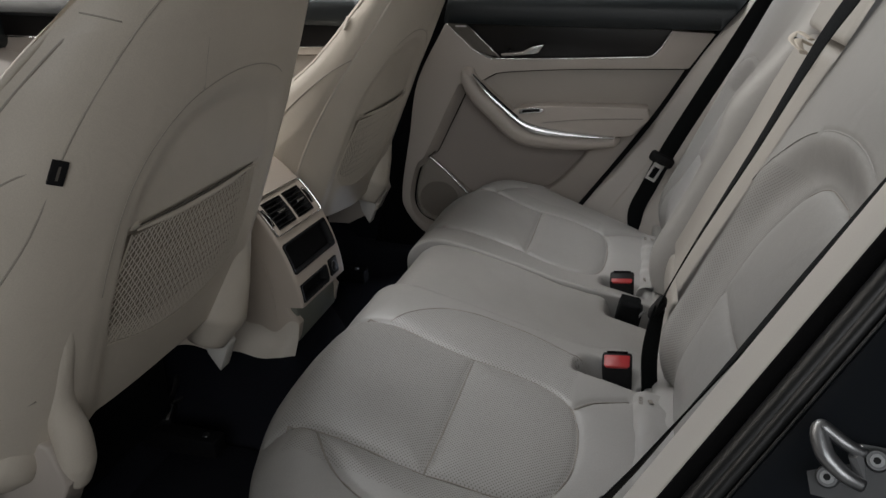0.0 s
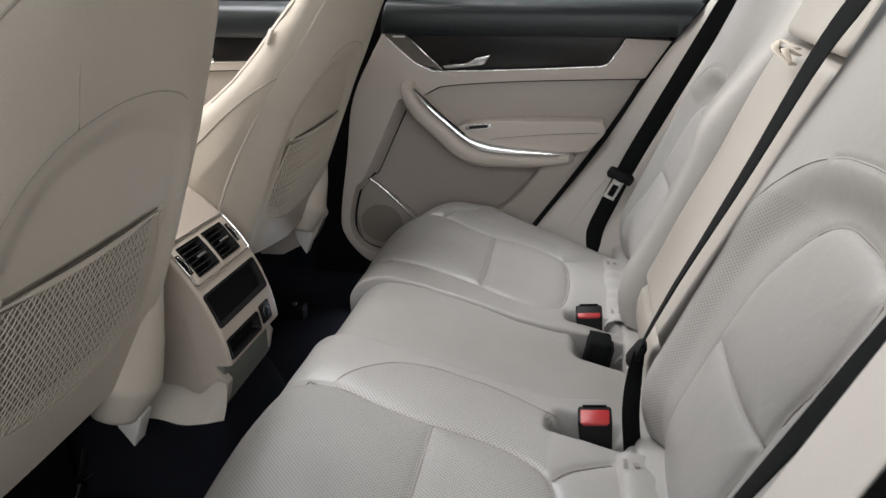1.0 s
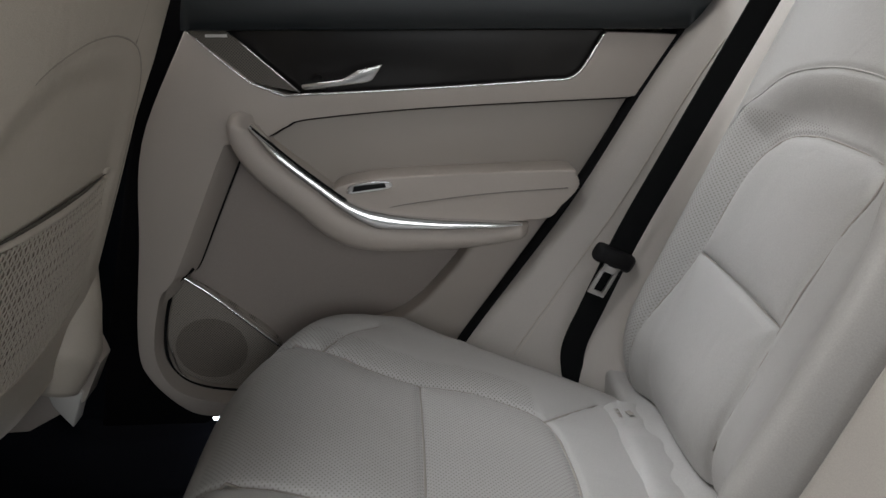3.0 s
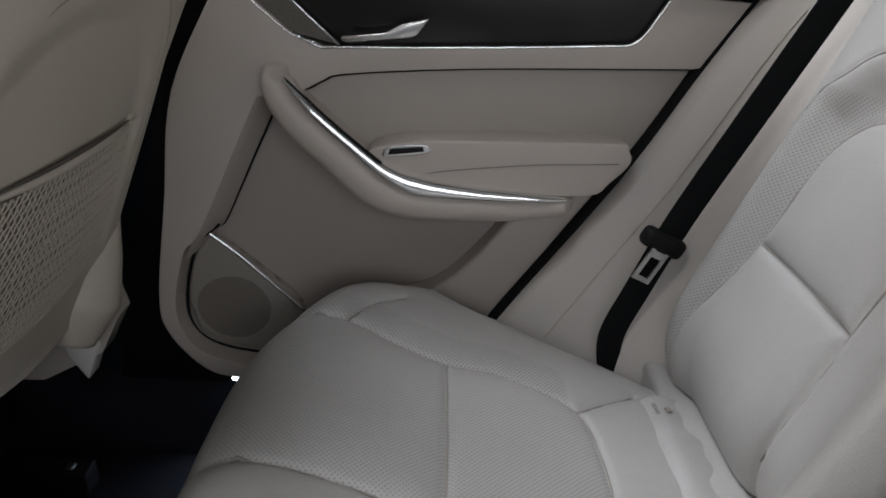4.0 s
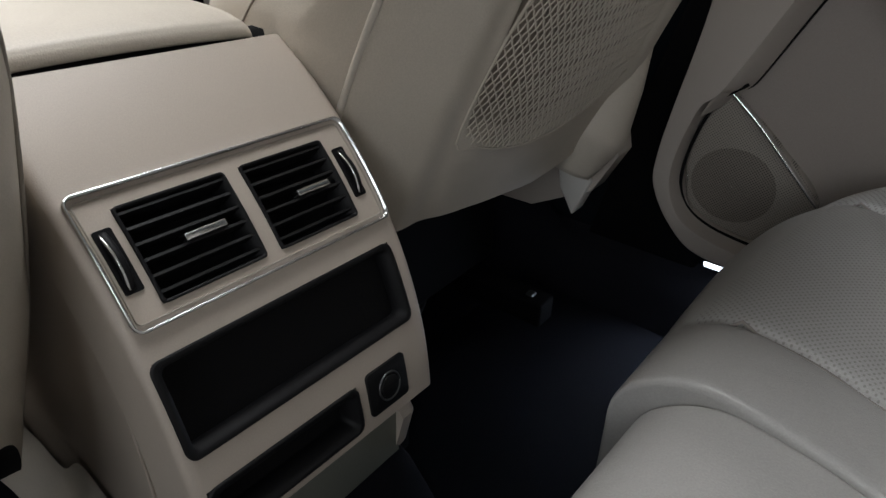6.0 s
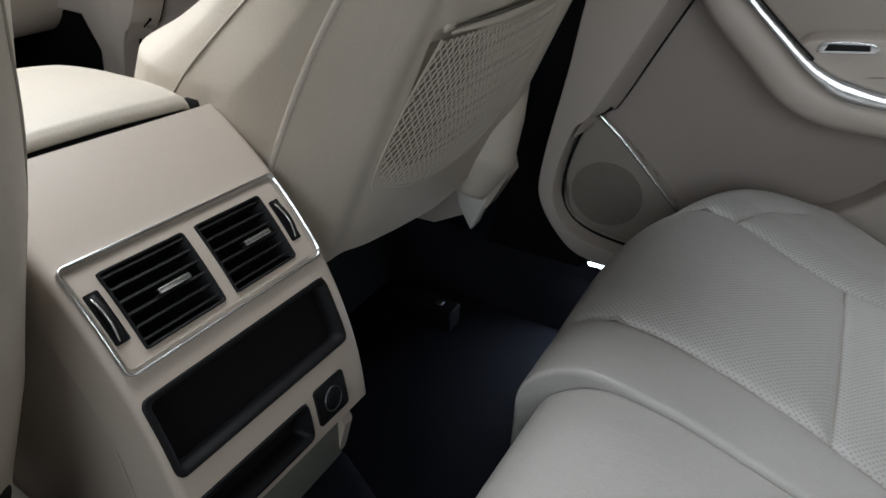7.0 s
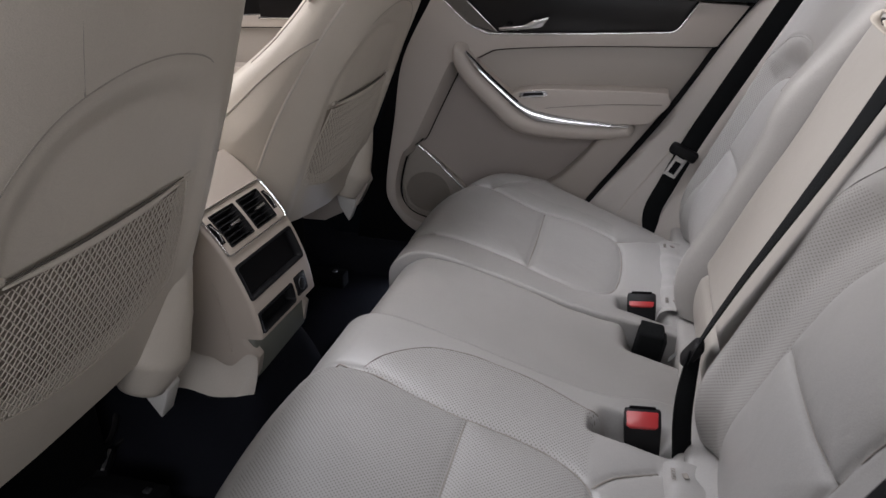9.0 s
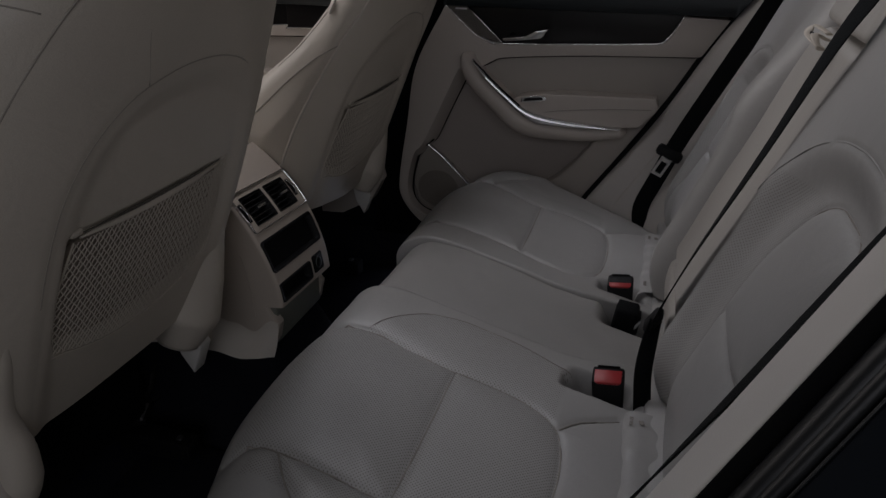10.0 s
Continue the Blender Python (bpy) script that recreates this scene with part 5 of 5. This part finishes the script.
    tube("speaker_gap", [(-0.560, 2.0, 0.41), (-0.598, 2.0, 0.372), (-0.623, 2.006, 0.28), (-0.613, 2.006, 0.22), (-0.565, 2.006, 0.19), (-0.47, 2.006, 0.178)], 0.0026, SEAL, d, n=6, sides=6)
    return d


rear_door = door("door_1", "beige leather rear door with bright pull strip and speaker")
front_door = copy_thing(rear_door, Matrix.Translation((-0.98 - 0.2, 2.0, 0.15)))
front_door.name = "door_2"
tagged(front_door, "beige leather front door with bright pull strip, beyond the seat")
for child in front_door.children:  # its upper edge lies a little lower
    if child.name.startswith(("upper_trim", "trim_joint")):
        child.location.z -= 0.015
slab("fore_panel", [(-1.70, 0.15), (-1.625, 0.15), (-1.60, 0.46), (-1.58, 0.60), (-1.515, 0.702), (-2.30, 0.702), (-2.30, 0.42), (-1.72, 0.40), (-1.68, 0.33)], 1.972, 2.034, DOOR_BEIGE, front_door, "beige moulded trim", bevel=0.006)
slab("kick_panel", [(-2.30, 0.10), (-1.705, 0.10), (-1.69, 0.33), (-1.725, 0.395), (-2.30, 0.415)], 1.985, 2.034, PILLAR, front_door, "dark kick panel", bevel=0.004)
block("fore_inlay", (-2.30, 1.964, 0.702), (-1.495, 1.974, 0.778), INLAY, front_door, bevel=0.003)
tube("fore_strip", [(-2.30, 1.966, 0.698), (-1.9, 1.966, 0.698), (-1.52, 1.966, 0.700)], 0.0026, CHROME, front_door, n=4, sides=6)
slab("fore_upper", [(1.941, 0.776), (1.946, 0.818), (1.963, 0.836), (2.0, 0.842), (2.06, 0.843), (2.06, 0.764), (1.95, 0.766)], -2.30, -1.50, UPPER, front_door, axis="x", bevel=0.002)
slab("rear_inlay", [(-0.970, 0.7015), (-0.80, 0.7065), (-0.80, 0.7775), (-0.970, 0.7775)], 1.9615, 1.9685, INLAY, front_door, bevel=0.001)
tube("rear_strip", [(-0.975, 1.9625, 0.699), (-0.95, 1.9625, 0.700), (-0.88, 1.9625, 0.7025), (-0.80, 1.9625, 0.705)], 0.0026, CHROME, front_door, n=4, sides=6)
lamp = thing("courtesy_lamp", "small lit white courtesy lamp at the door's lower edge", "lamp", at=(-0.53, 2.0, 0.13))
block("lens", (-0.560, 1.995, 0.128), (-0.505, 2.03, 0.142), LENS, lamp, bevel=0.004)
block("rim", (-0.566, 1.99, 0.140), (-0.499, 2.034, 0.149), BLACK, lamp, bevel=0.002)
glow = bpy.data.lights.new("courtesy_glow", "AREA")
glow.size, glow.energy, glow.color, glow.spread = 0.05, 0.29, (0.72, 0.82, 1.0), radians(100)
glow_ob = new("courtesy_glow", glow)
glow_ob.matrix_world = look((-0.53, 1.985, 0.124), (-0.65, 1.45, 0.0))


# ---- sides, floor, roof ----
def far_trim():
    """The trim between the far door opening and the backrest, with the seal along the opening."""
    y = lambda o: CENTRE + o
    s = tagged(new("trim"), "beige moulded side trim with black rubber door seal", "side trim", kind="structure")
    rows = smooth_path([(-0.13, 0, 0.26), (-0.085, 0, 0.330), (0.045, 0, 0.521), (0.135, 0, 0.681), (0.190, 0, 0.771), (0.245, 0, 0.845), (0.34, 0, 0.98), (0.44, 0, 1.12)], 8)
    G = []
    for x, _, zz in rows:
        wide = np.interp(zz, [0.26, 0.45, 0.8, 1.1], [0.17, 0.13, 0.09, 0.09])
        G.append([(x - 0.012, y(0.735), zz), (x - 0.008, y(0.712), zz + 0.002), (x + 0.004, y(0.700), zz + 0.002), (x + wide * 0.35, y(0.682), zz - 0.004), (x + wide * 0.7, y(0.645), zz - 0.006), (x + wide, y(0.60), zz - 0.01), (x + wide * 1.5, y(0.56), zz - 0.02)])
    sheet("panel", np.array(G), TRIM_SHADED, s, "beige moulded side panel")
    for o in (0.0, 0.006):
        tube("stitch_line", [(g[3][0] + o - 0.0005, g[3][1] - 0.001 - o * 0.35, g[3][2] + 0.0005) for g in G[4:36:4]], 0.0007, PIPING, s, n=4, sides=5)
    tube("door_seal", [(x - 0.012, y(0.738), zz) for x, _, zz in rows[::6]], 0.011, SEAL, s, "black rubber door seal", n=4, sides=10)


def sill_line(zz, dx=0.0, dy=0.0, dz=0.0):
    """A place beside the outer edge of the near trim, which leans back and inwards as it rises."""
    return (0.096 + 0.61 * (zz - 0.65) + dx, 0.513 + 0.30 * (zz - 0.65) + dy, zz + dz)


far_trim()
near_trim = tagged(new("trim"), "pale moulded side trim along the open door's black seals", "side trim", kind="structure")
heights = np.linspace(0.24, 1.15, 40)
section = [(0.006, -0.003, -0.012), (0.0, -0.001, -0.003), (0.0005, 0.001, 0.0), (0.003, 0.008, 0.002), (0.012, 0.050, 0.003), (0.022, 0.096, 0.001), (0.0255, 0.106, -0.001), (0.028, 0.109, -0.006), (0.045, 0.118, -0.035), (0.075, 0.19, -0.085)]
sheet("panel", np.array([[sill_line(zz, *o) for o in section] for zz in heights]), TRIM_LIT, near_trim, "pale moulded side panel", flip=True)
tube("door_seal", [sill_line(zz, 0.006, -0.011, -0.005) for zz in heights[::6]], 0.0105, FUZZ, near_trim, "black flocked door seal", n=4, sides=12)
jamb = tagged(new("wall_body"), "dark painted body side with black rubber seals", "car body", kind="structure")
tube("seal_bulb", [sill_line(zz, 0.011, -0.028, -0.008) for zz in heights[::6]], 0.0095, RUBBER, jamb, "smooth black rubber seal", n=4, sides=14)
tube("seal_lip", [sill_line(zz, 0.013, -0.0375, -0.012) for zz in heights[::6]], 0.0065, RUBBER, jamb, n=4, sides=12)
tube("flange_edge", [sill_line(zz, 0.023, -0.043, -0.002) for zz in heights[::6]], 0.0014, RUBBER, jamb, n=4, sides=6)
section = [(0.0, 0.004, -0.03), (0.012, -0.024, -0.022), (0.018, -0.038, -0.020), (0.0225, -0.0425, -0.004), (0.026, -0.0445, -0.002), (0.034, -0.051, -0.003), (0.062, -0.073, -0.008), (0.078, -0.090, -0.013), (0.11, -0.13, -0.03), (0.16, -0.20, -0.06)]
sheet("jamb", np.array([[sill_line(zz, *o) for o in section] for zz in heights]), PAINT, jamb, "dark painted door jamb")
striker = thing("door_striker", "chunky bare metal door striker with two bolts on the jamb", "striker", at=(0.17, 0.43, 0.63))
spot = Vector((0.1765, 0.436, 0.657))
back = (Vector((0.0, 0.0, 0.98)) - spot).normalized()
right = Vector((0, 0, 1)).cross(back).normalized()
spot = spot + back * 0.014
sm = Matrix.Translation(spot) @ Matrix((right, back.cross(right), back)).transposed().to_4x4() @ Matrix.Scale(0.74, 4)
bm = bmesh.new()
bm.faces.new([bm.verts.new((u, v, -0.004)) for u, v in ((-0.026, 0.024), (0.008, 0.030), (0.020, 0.006), (0.010, -0.024), (-0.046, -0.032), (-0.054, -0.014), (-0.036, -0.002), (-0.022, 0.006))])
bmesh.ops.solidify(bm, geom=bm.faces[:], thickness=0.004)
bm.transform(sm)
part("plate", bm, STEEL, striker)
hoop = [(-0.016, 0.017, 0.002), (-0.030, 0.020, 0.010), (-0.046, 0.0265, 0.013), (-0.0515, 0.0275, 0.014), (-0.0525, 0.023, 0.014), (-0.049, 0.015, 0.014), (-0.0435, 0.0065, 0.014), (-0.037, 0.001, 0.013), (-0.024, -0.006, 0.010), (-0.010, -0.009, 0.003)]
tube("loop", [tuple(sm @ Vector(p)) for p in hoop], [0.0040, 0.0042, 0.0044, 0.0050, 0.0056, 0.0060, 0.0060, 0.0056, 0.0050, 0.0044], WORN, striker, "bright worn metal loop", n=6, sides=12)
bm = bmesh.new()
vs = [bm.verts.new(p) for p in ((-0.028, 0.022, 0.002), (-0.018, 0.024, 0.006), (-0.008, -0.006, 0.006), (-0.014, -0.010, 0.002), (-0.026, 0.010, 0.009), (-0.020, 0.011, 0.010))]
for f in ((0, 4, 5, 1), (4, 3, 2, 5), (0, 3, 4), (1, 5, 2)):
    bm.faces.new([vs[k] for k in f])
bmesh.ops.recalc_face_normals(bm, faces=bm.faces[:])
bm.transform(sm)
part("shoulder", bm, WORN, striker)
for u, v in ((-0.005, 0.0155), (-0.037, -0.0125)):
    bm = bmesh.new()
    bmesh.ops.create_cone(bm, cap_ends=True, segments=24, radius1=0.0098, radius2=0.0082, depth=0.006, matrix=sm @ pose(u, v, 0.003))
    bolt = part("bolt", bm, STEEL, striker)
    bm = bmesh.new()
    bmesh.ops.create_cone(bm, cap_ends=True, segments=24, radius1=0.0060, radius2=0.0056, depth=0.002, matrix=sm @ pose(u, v, 0.0065))
    part("bolt_rim", bm, WORN, bolt)
    bm = bmesh.new()
    bmesh.ops.create_cone(bm, cap_ends=True, segments=6, radius1=0.0032, radius2=0.0032, depth=0.001, matrix=sm @ pose(u, v, 0.0076))
    part("socket", bm, BLACK, bolt)

floor_ob = tagged(new("floor"), "dark navy carpet on the cabin floor", "carpet", kind="structure")
n = 120
xs, ys = np.linspace(-2.3, -0.05, n), np.linspace(0.50, 2.06, n)
Xf, Yf = np.meshgrid(xs, ys, indexing="ij")
Zf = 0.010 + 0.06 * step((np.abs(Yf - CENTRE) - 0.70) / 0.1) + (0.045 + 0.175 * step((-0.56 - Xf) / 0.08)) * np.exp(-((Yf - CON) / 0.155) ** 6) + 0.12 * step((Xf + 0.46) / 0.10) + 0.10 * step((-0.80 - Xf) / 0.15)
Zf = np.where(Xf < -1.3, Zf - 0.10 * step((-1.3 - Xf) / 0.1), Zf)
Zf = Zf + 0.003 * np.array([noise.noise(Vector((a * 25, b * 25, 0.0))) for a, b in zip(Xf.ravel(), Yf.ravel())]).reshape(Xf.shape)
sheet("carpet", np.stack([Xf, Yf, Zf], -1), CARPET, floor_ob)
for y0, y1 in ((1.44, 1.93), (0.56, 1.06)):
    mat_ob = thing("floor_mat", "dark carpet floor mat in the rear footwell", "floor mat", "floor mats", at=(-0.7, (y0 + y1) / 2, 0.02))
    slab("mat_body", rounded(-0.86, -0.48, y0, y1, 0.04), 0.028, 0.012, CARPET, mat_ob, axis="z", bevel=0.004)

pillar = tagged(new("wall_pillar"), "black trimmed door pillar and sills", "car body", kind="structure")
slab("pillar_trim", [(-0.80, 0.02), (-0.60, 0.02), (-0.56, 0.30), (-0.53, 0.62), (-0.47, 0.90), (-0.42, 1.25), (-0.56, 1.25), (-0.66, 0.6), (-0.74, 0.3)], 2.078, 2.16, PILLAR, pillar, bevel=0.01)
block("sill", (-2.3, 2.02, -0.05), (-0.05, 2.16, 0.07), CARPET, pillar, bevel=0.02)
block("sill", (-2.3, 0.36, -0.05), (-0.05, 0.49, 0.10), PILLAR, pillar, bevel=0.02)
slab("pillar_trim", [(-0.95, 0.02), (-0.78, 0.02), (-0.76, 0.5), (-0.66, 0.9), (-0.58, 1.25), (-0.70, 1.25), (-0.82, 0.6), (-0.88, 0.3)], 0.42, 0.50, PILLAR, pillar, bevel=0.01)

shell = tagged(new("wall_shell"), "dark car body around the cabin", "car body", kind="structure")
block("rear_wall", (0.50, 0.45, 0.0), (0.56, 2.05, 1.0), BLACK, shell, bevel=0)
block("door_skin", (-2.3, 2.10, 0.0), (0.5, 2.14, 0.84), PAINT, shell, bevel=0)
block("quarter_panel", (0.26, 2.02, 0.80), (0.60, 2.09, 1.25), BLACK, shell, bevel=0.01)
block("front_wall", (-2.45, 0.45, 0.0), (-2.30, 2.05, 0.75), BLACK, shell, bevel=0)
roof = tagged(new("ceiling"), "pale cloth headliner under the car's roof", "headliner", kind="structure")
bm = bmesh.new()
# unseen ring, left open in the middle to let the fill light in
for x0, x1, y0, y1 in ((-1.6, -1.3, 0.6, 1.88), (0.35, 0.75, 0.6, 1.88), (-1.3, 0.35, 0.6, 0.78), (-1.3, 0.35, 1.70, 1.88)):
    vs = bmesh.ops.create_cube(bm, size=1.0)["verts"]
    for v in vs:
        v.co = Vector((x0 + (v.co.x + 0.5) * (x1 - x0), y0 + (v.co.y + 0.5) * (y1 - y0), 1.27 + (v.co.z + 0.5) * 0.05))
part("panel", bm, HEADLINER, roof)

dash = thing("dashboard", "beige lower dashboard above a dark front footwell", "dashboard", at=(-2.0, CENTRE, 0.4))
dp = smooth_path([(-1.90, 0.335), (-1.83, 0.355), (-1.79, 0.41), (-1.785, 0.50), (-1.85, 0.61), (-2.02, 0.665)], 6)
P = np.zeros((len(dp), 20, 3))
P[..., 0], P[..., 2] = dp[:, 0][:, None], dp[:, 1][:, None]
P[..., 1] = np.linspace(0.55, 2.02, 20)[None]
sheet("lower_panel", P, DOOR_BEIGE, dash, flip=True)
block("upper_panel", (-2.30, 0.55, 0.66), (-1.98, 2.02, 0.80), UPPER, dash, bevel=0.03)

# ---- glass and the hall outside ----
def pane(name, quad, label):
    w = tagged(new(name), label, "car window", kind="structure")
    bm = bmesh.new()
    bm.faces.new([bm.verts.new(p) for p in quad])
    ob = part("pane", bm, GLASS, w)
    ob.visible_shadow = False
    return w


pane("window_1", [(-0.50, 2.03, 0.86), (0.24, 2.03, 0.86), (0.20, 1.88, 1.27), (-0.42, 1.88, 1.27)], "tinted far rear door glass")
pane("window_2", [(-1.48, 2.03, 0.845), (-0.60, 2.03, 0.845), (-0.52, 1.88, 1.27), (-1.3, 1.88, 1.27)], "tinted far front door glass")
for z, nm in ((-0.32, "ground"),):
    g = tagged(new(nm), "grey polished hall floor", "floor", kind="structure")
    block("surface", (-9, -7, z - 0.1), (7, 9, z), TILE, g, bevel=0)
hall = tagged(new("backdrop"), "pale plain hall walls and ceiling", "wall", kind="structure")
for lo, hi in (((-9, 9, -0.4), (7, 9.2, 4.5)), ((-9, -7.2, -0.4), (7, -7, 4.5)), ((-9.2, -7, -0.4), (-9, 9, 4.5)), ((7, -7, -0.4), (7.2, 9, 4.5)), ((-9, -7, 4.5), (7, 9, 4.6))):
    block("hall_wall", lo, hi, HALL, hall, bevel=0)


def parked_car(x, y):
    """A pale car standing beyond the far windows."""
    c = thing("parked_car", "pale silver car standing in the hall beyond the windows", "car", at=(x, y, -0.32))
    side = smooth_path([(-2.2, 0.35), (-2.15, 0.75), (-1.2, 0.95), (-0.6, 1.38), (0.7, 1.42), (1.6, 1.0), (2.2, 0.9), (2.25, 0.4), (1.0, 0.25), (-1.0, 0.25), (-2.1, 0.27)], 6)
    rings = []
    for k, (o, sc) in enumerate(((-0.88, 0.90), (-0.90, 0.97), (-0.86, 1.0), (0.86, 1.0), (0.90, 0.97), (0.88, 0.90))):
        rings.append([(x + a * (1 if k in (2, 3) else 0.99), y + o * (1 if b < 0.95 else 0.82), -0.32 + 0.25 + (b - 0.25) * sc) for a, b in side])
    sheet("body", np.array(rings), WHITE, c, wrap=True)
    for wx in (-1.4, 1.4):
        bm = bmesh.new()
        bmesh.ops.create_cone(bm, cap_ends=True, segments=32, radius1=0.34, radius2=0.34, depth=0.22, matrix=pose(x + wx, y - 0.82, 0.02, 90, 0, 0))
        bmesh.ops.bevel(bm, geom=[e for e in bm.edges if len(e.link_faces) == 2 and e.calc_face_angle(0) > 1], offset=0.04, segments=3, affect="EDGES")
        wheel = part("wheel", bm, SEAL, c, smooth=True)
        bm = bmesh.new()
        bmesh.ops.create_cone(bm, cap_ends=True, segments=32, radius1=0.22, radius2=0.20, depth=0.02, matrix=pose(x + wx, y - 0.94, 0.02, 90, 0, 0))
        part("rim", bm, ALUMINIUM, wheel, smooth=True)
    return c


parked_car(-2.6, 4.6)
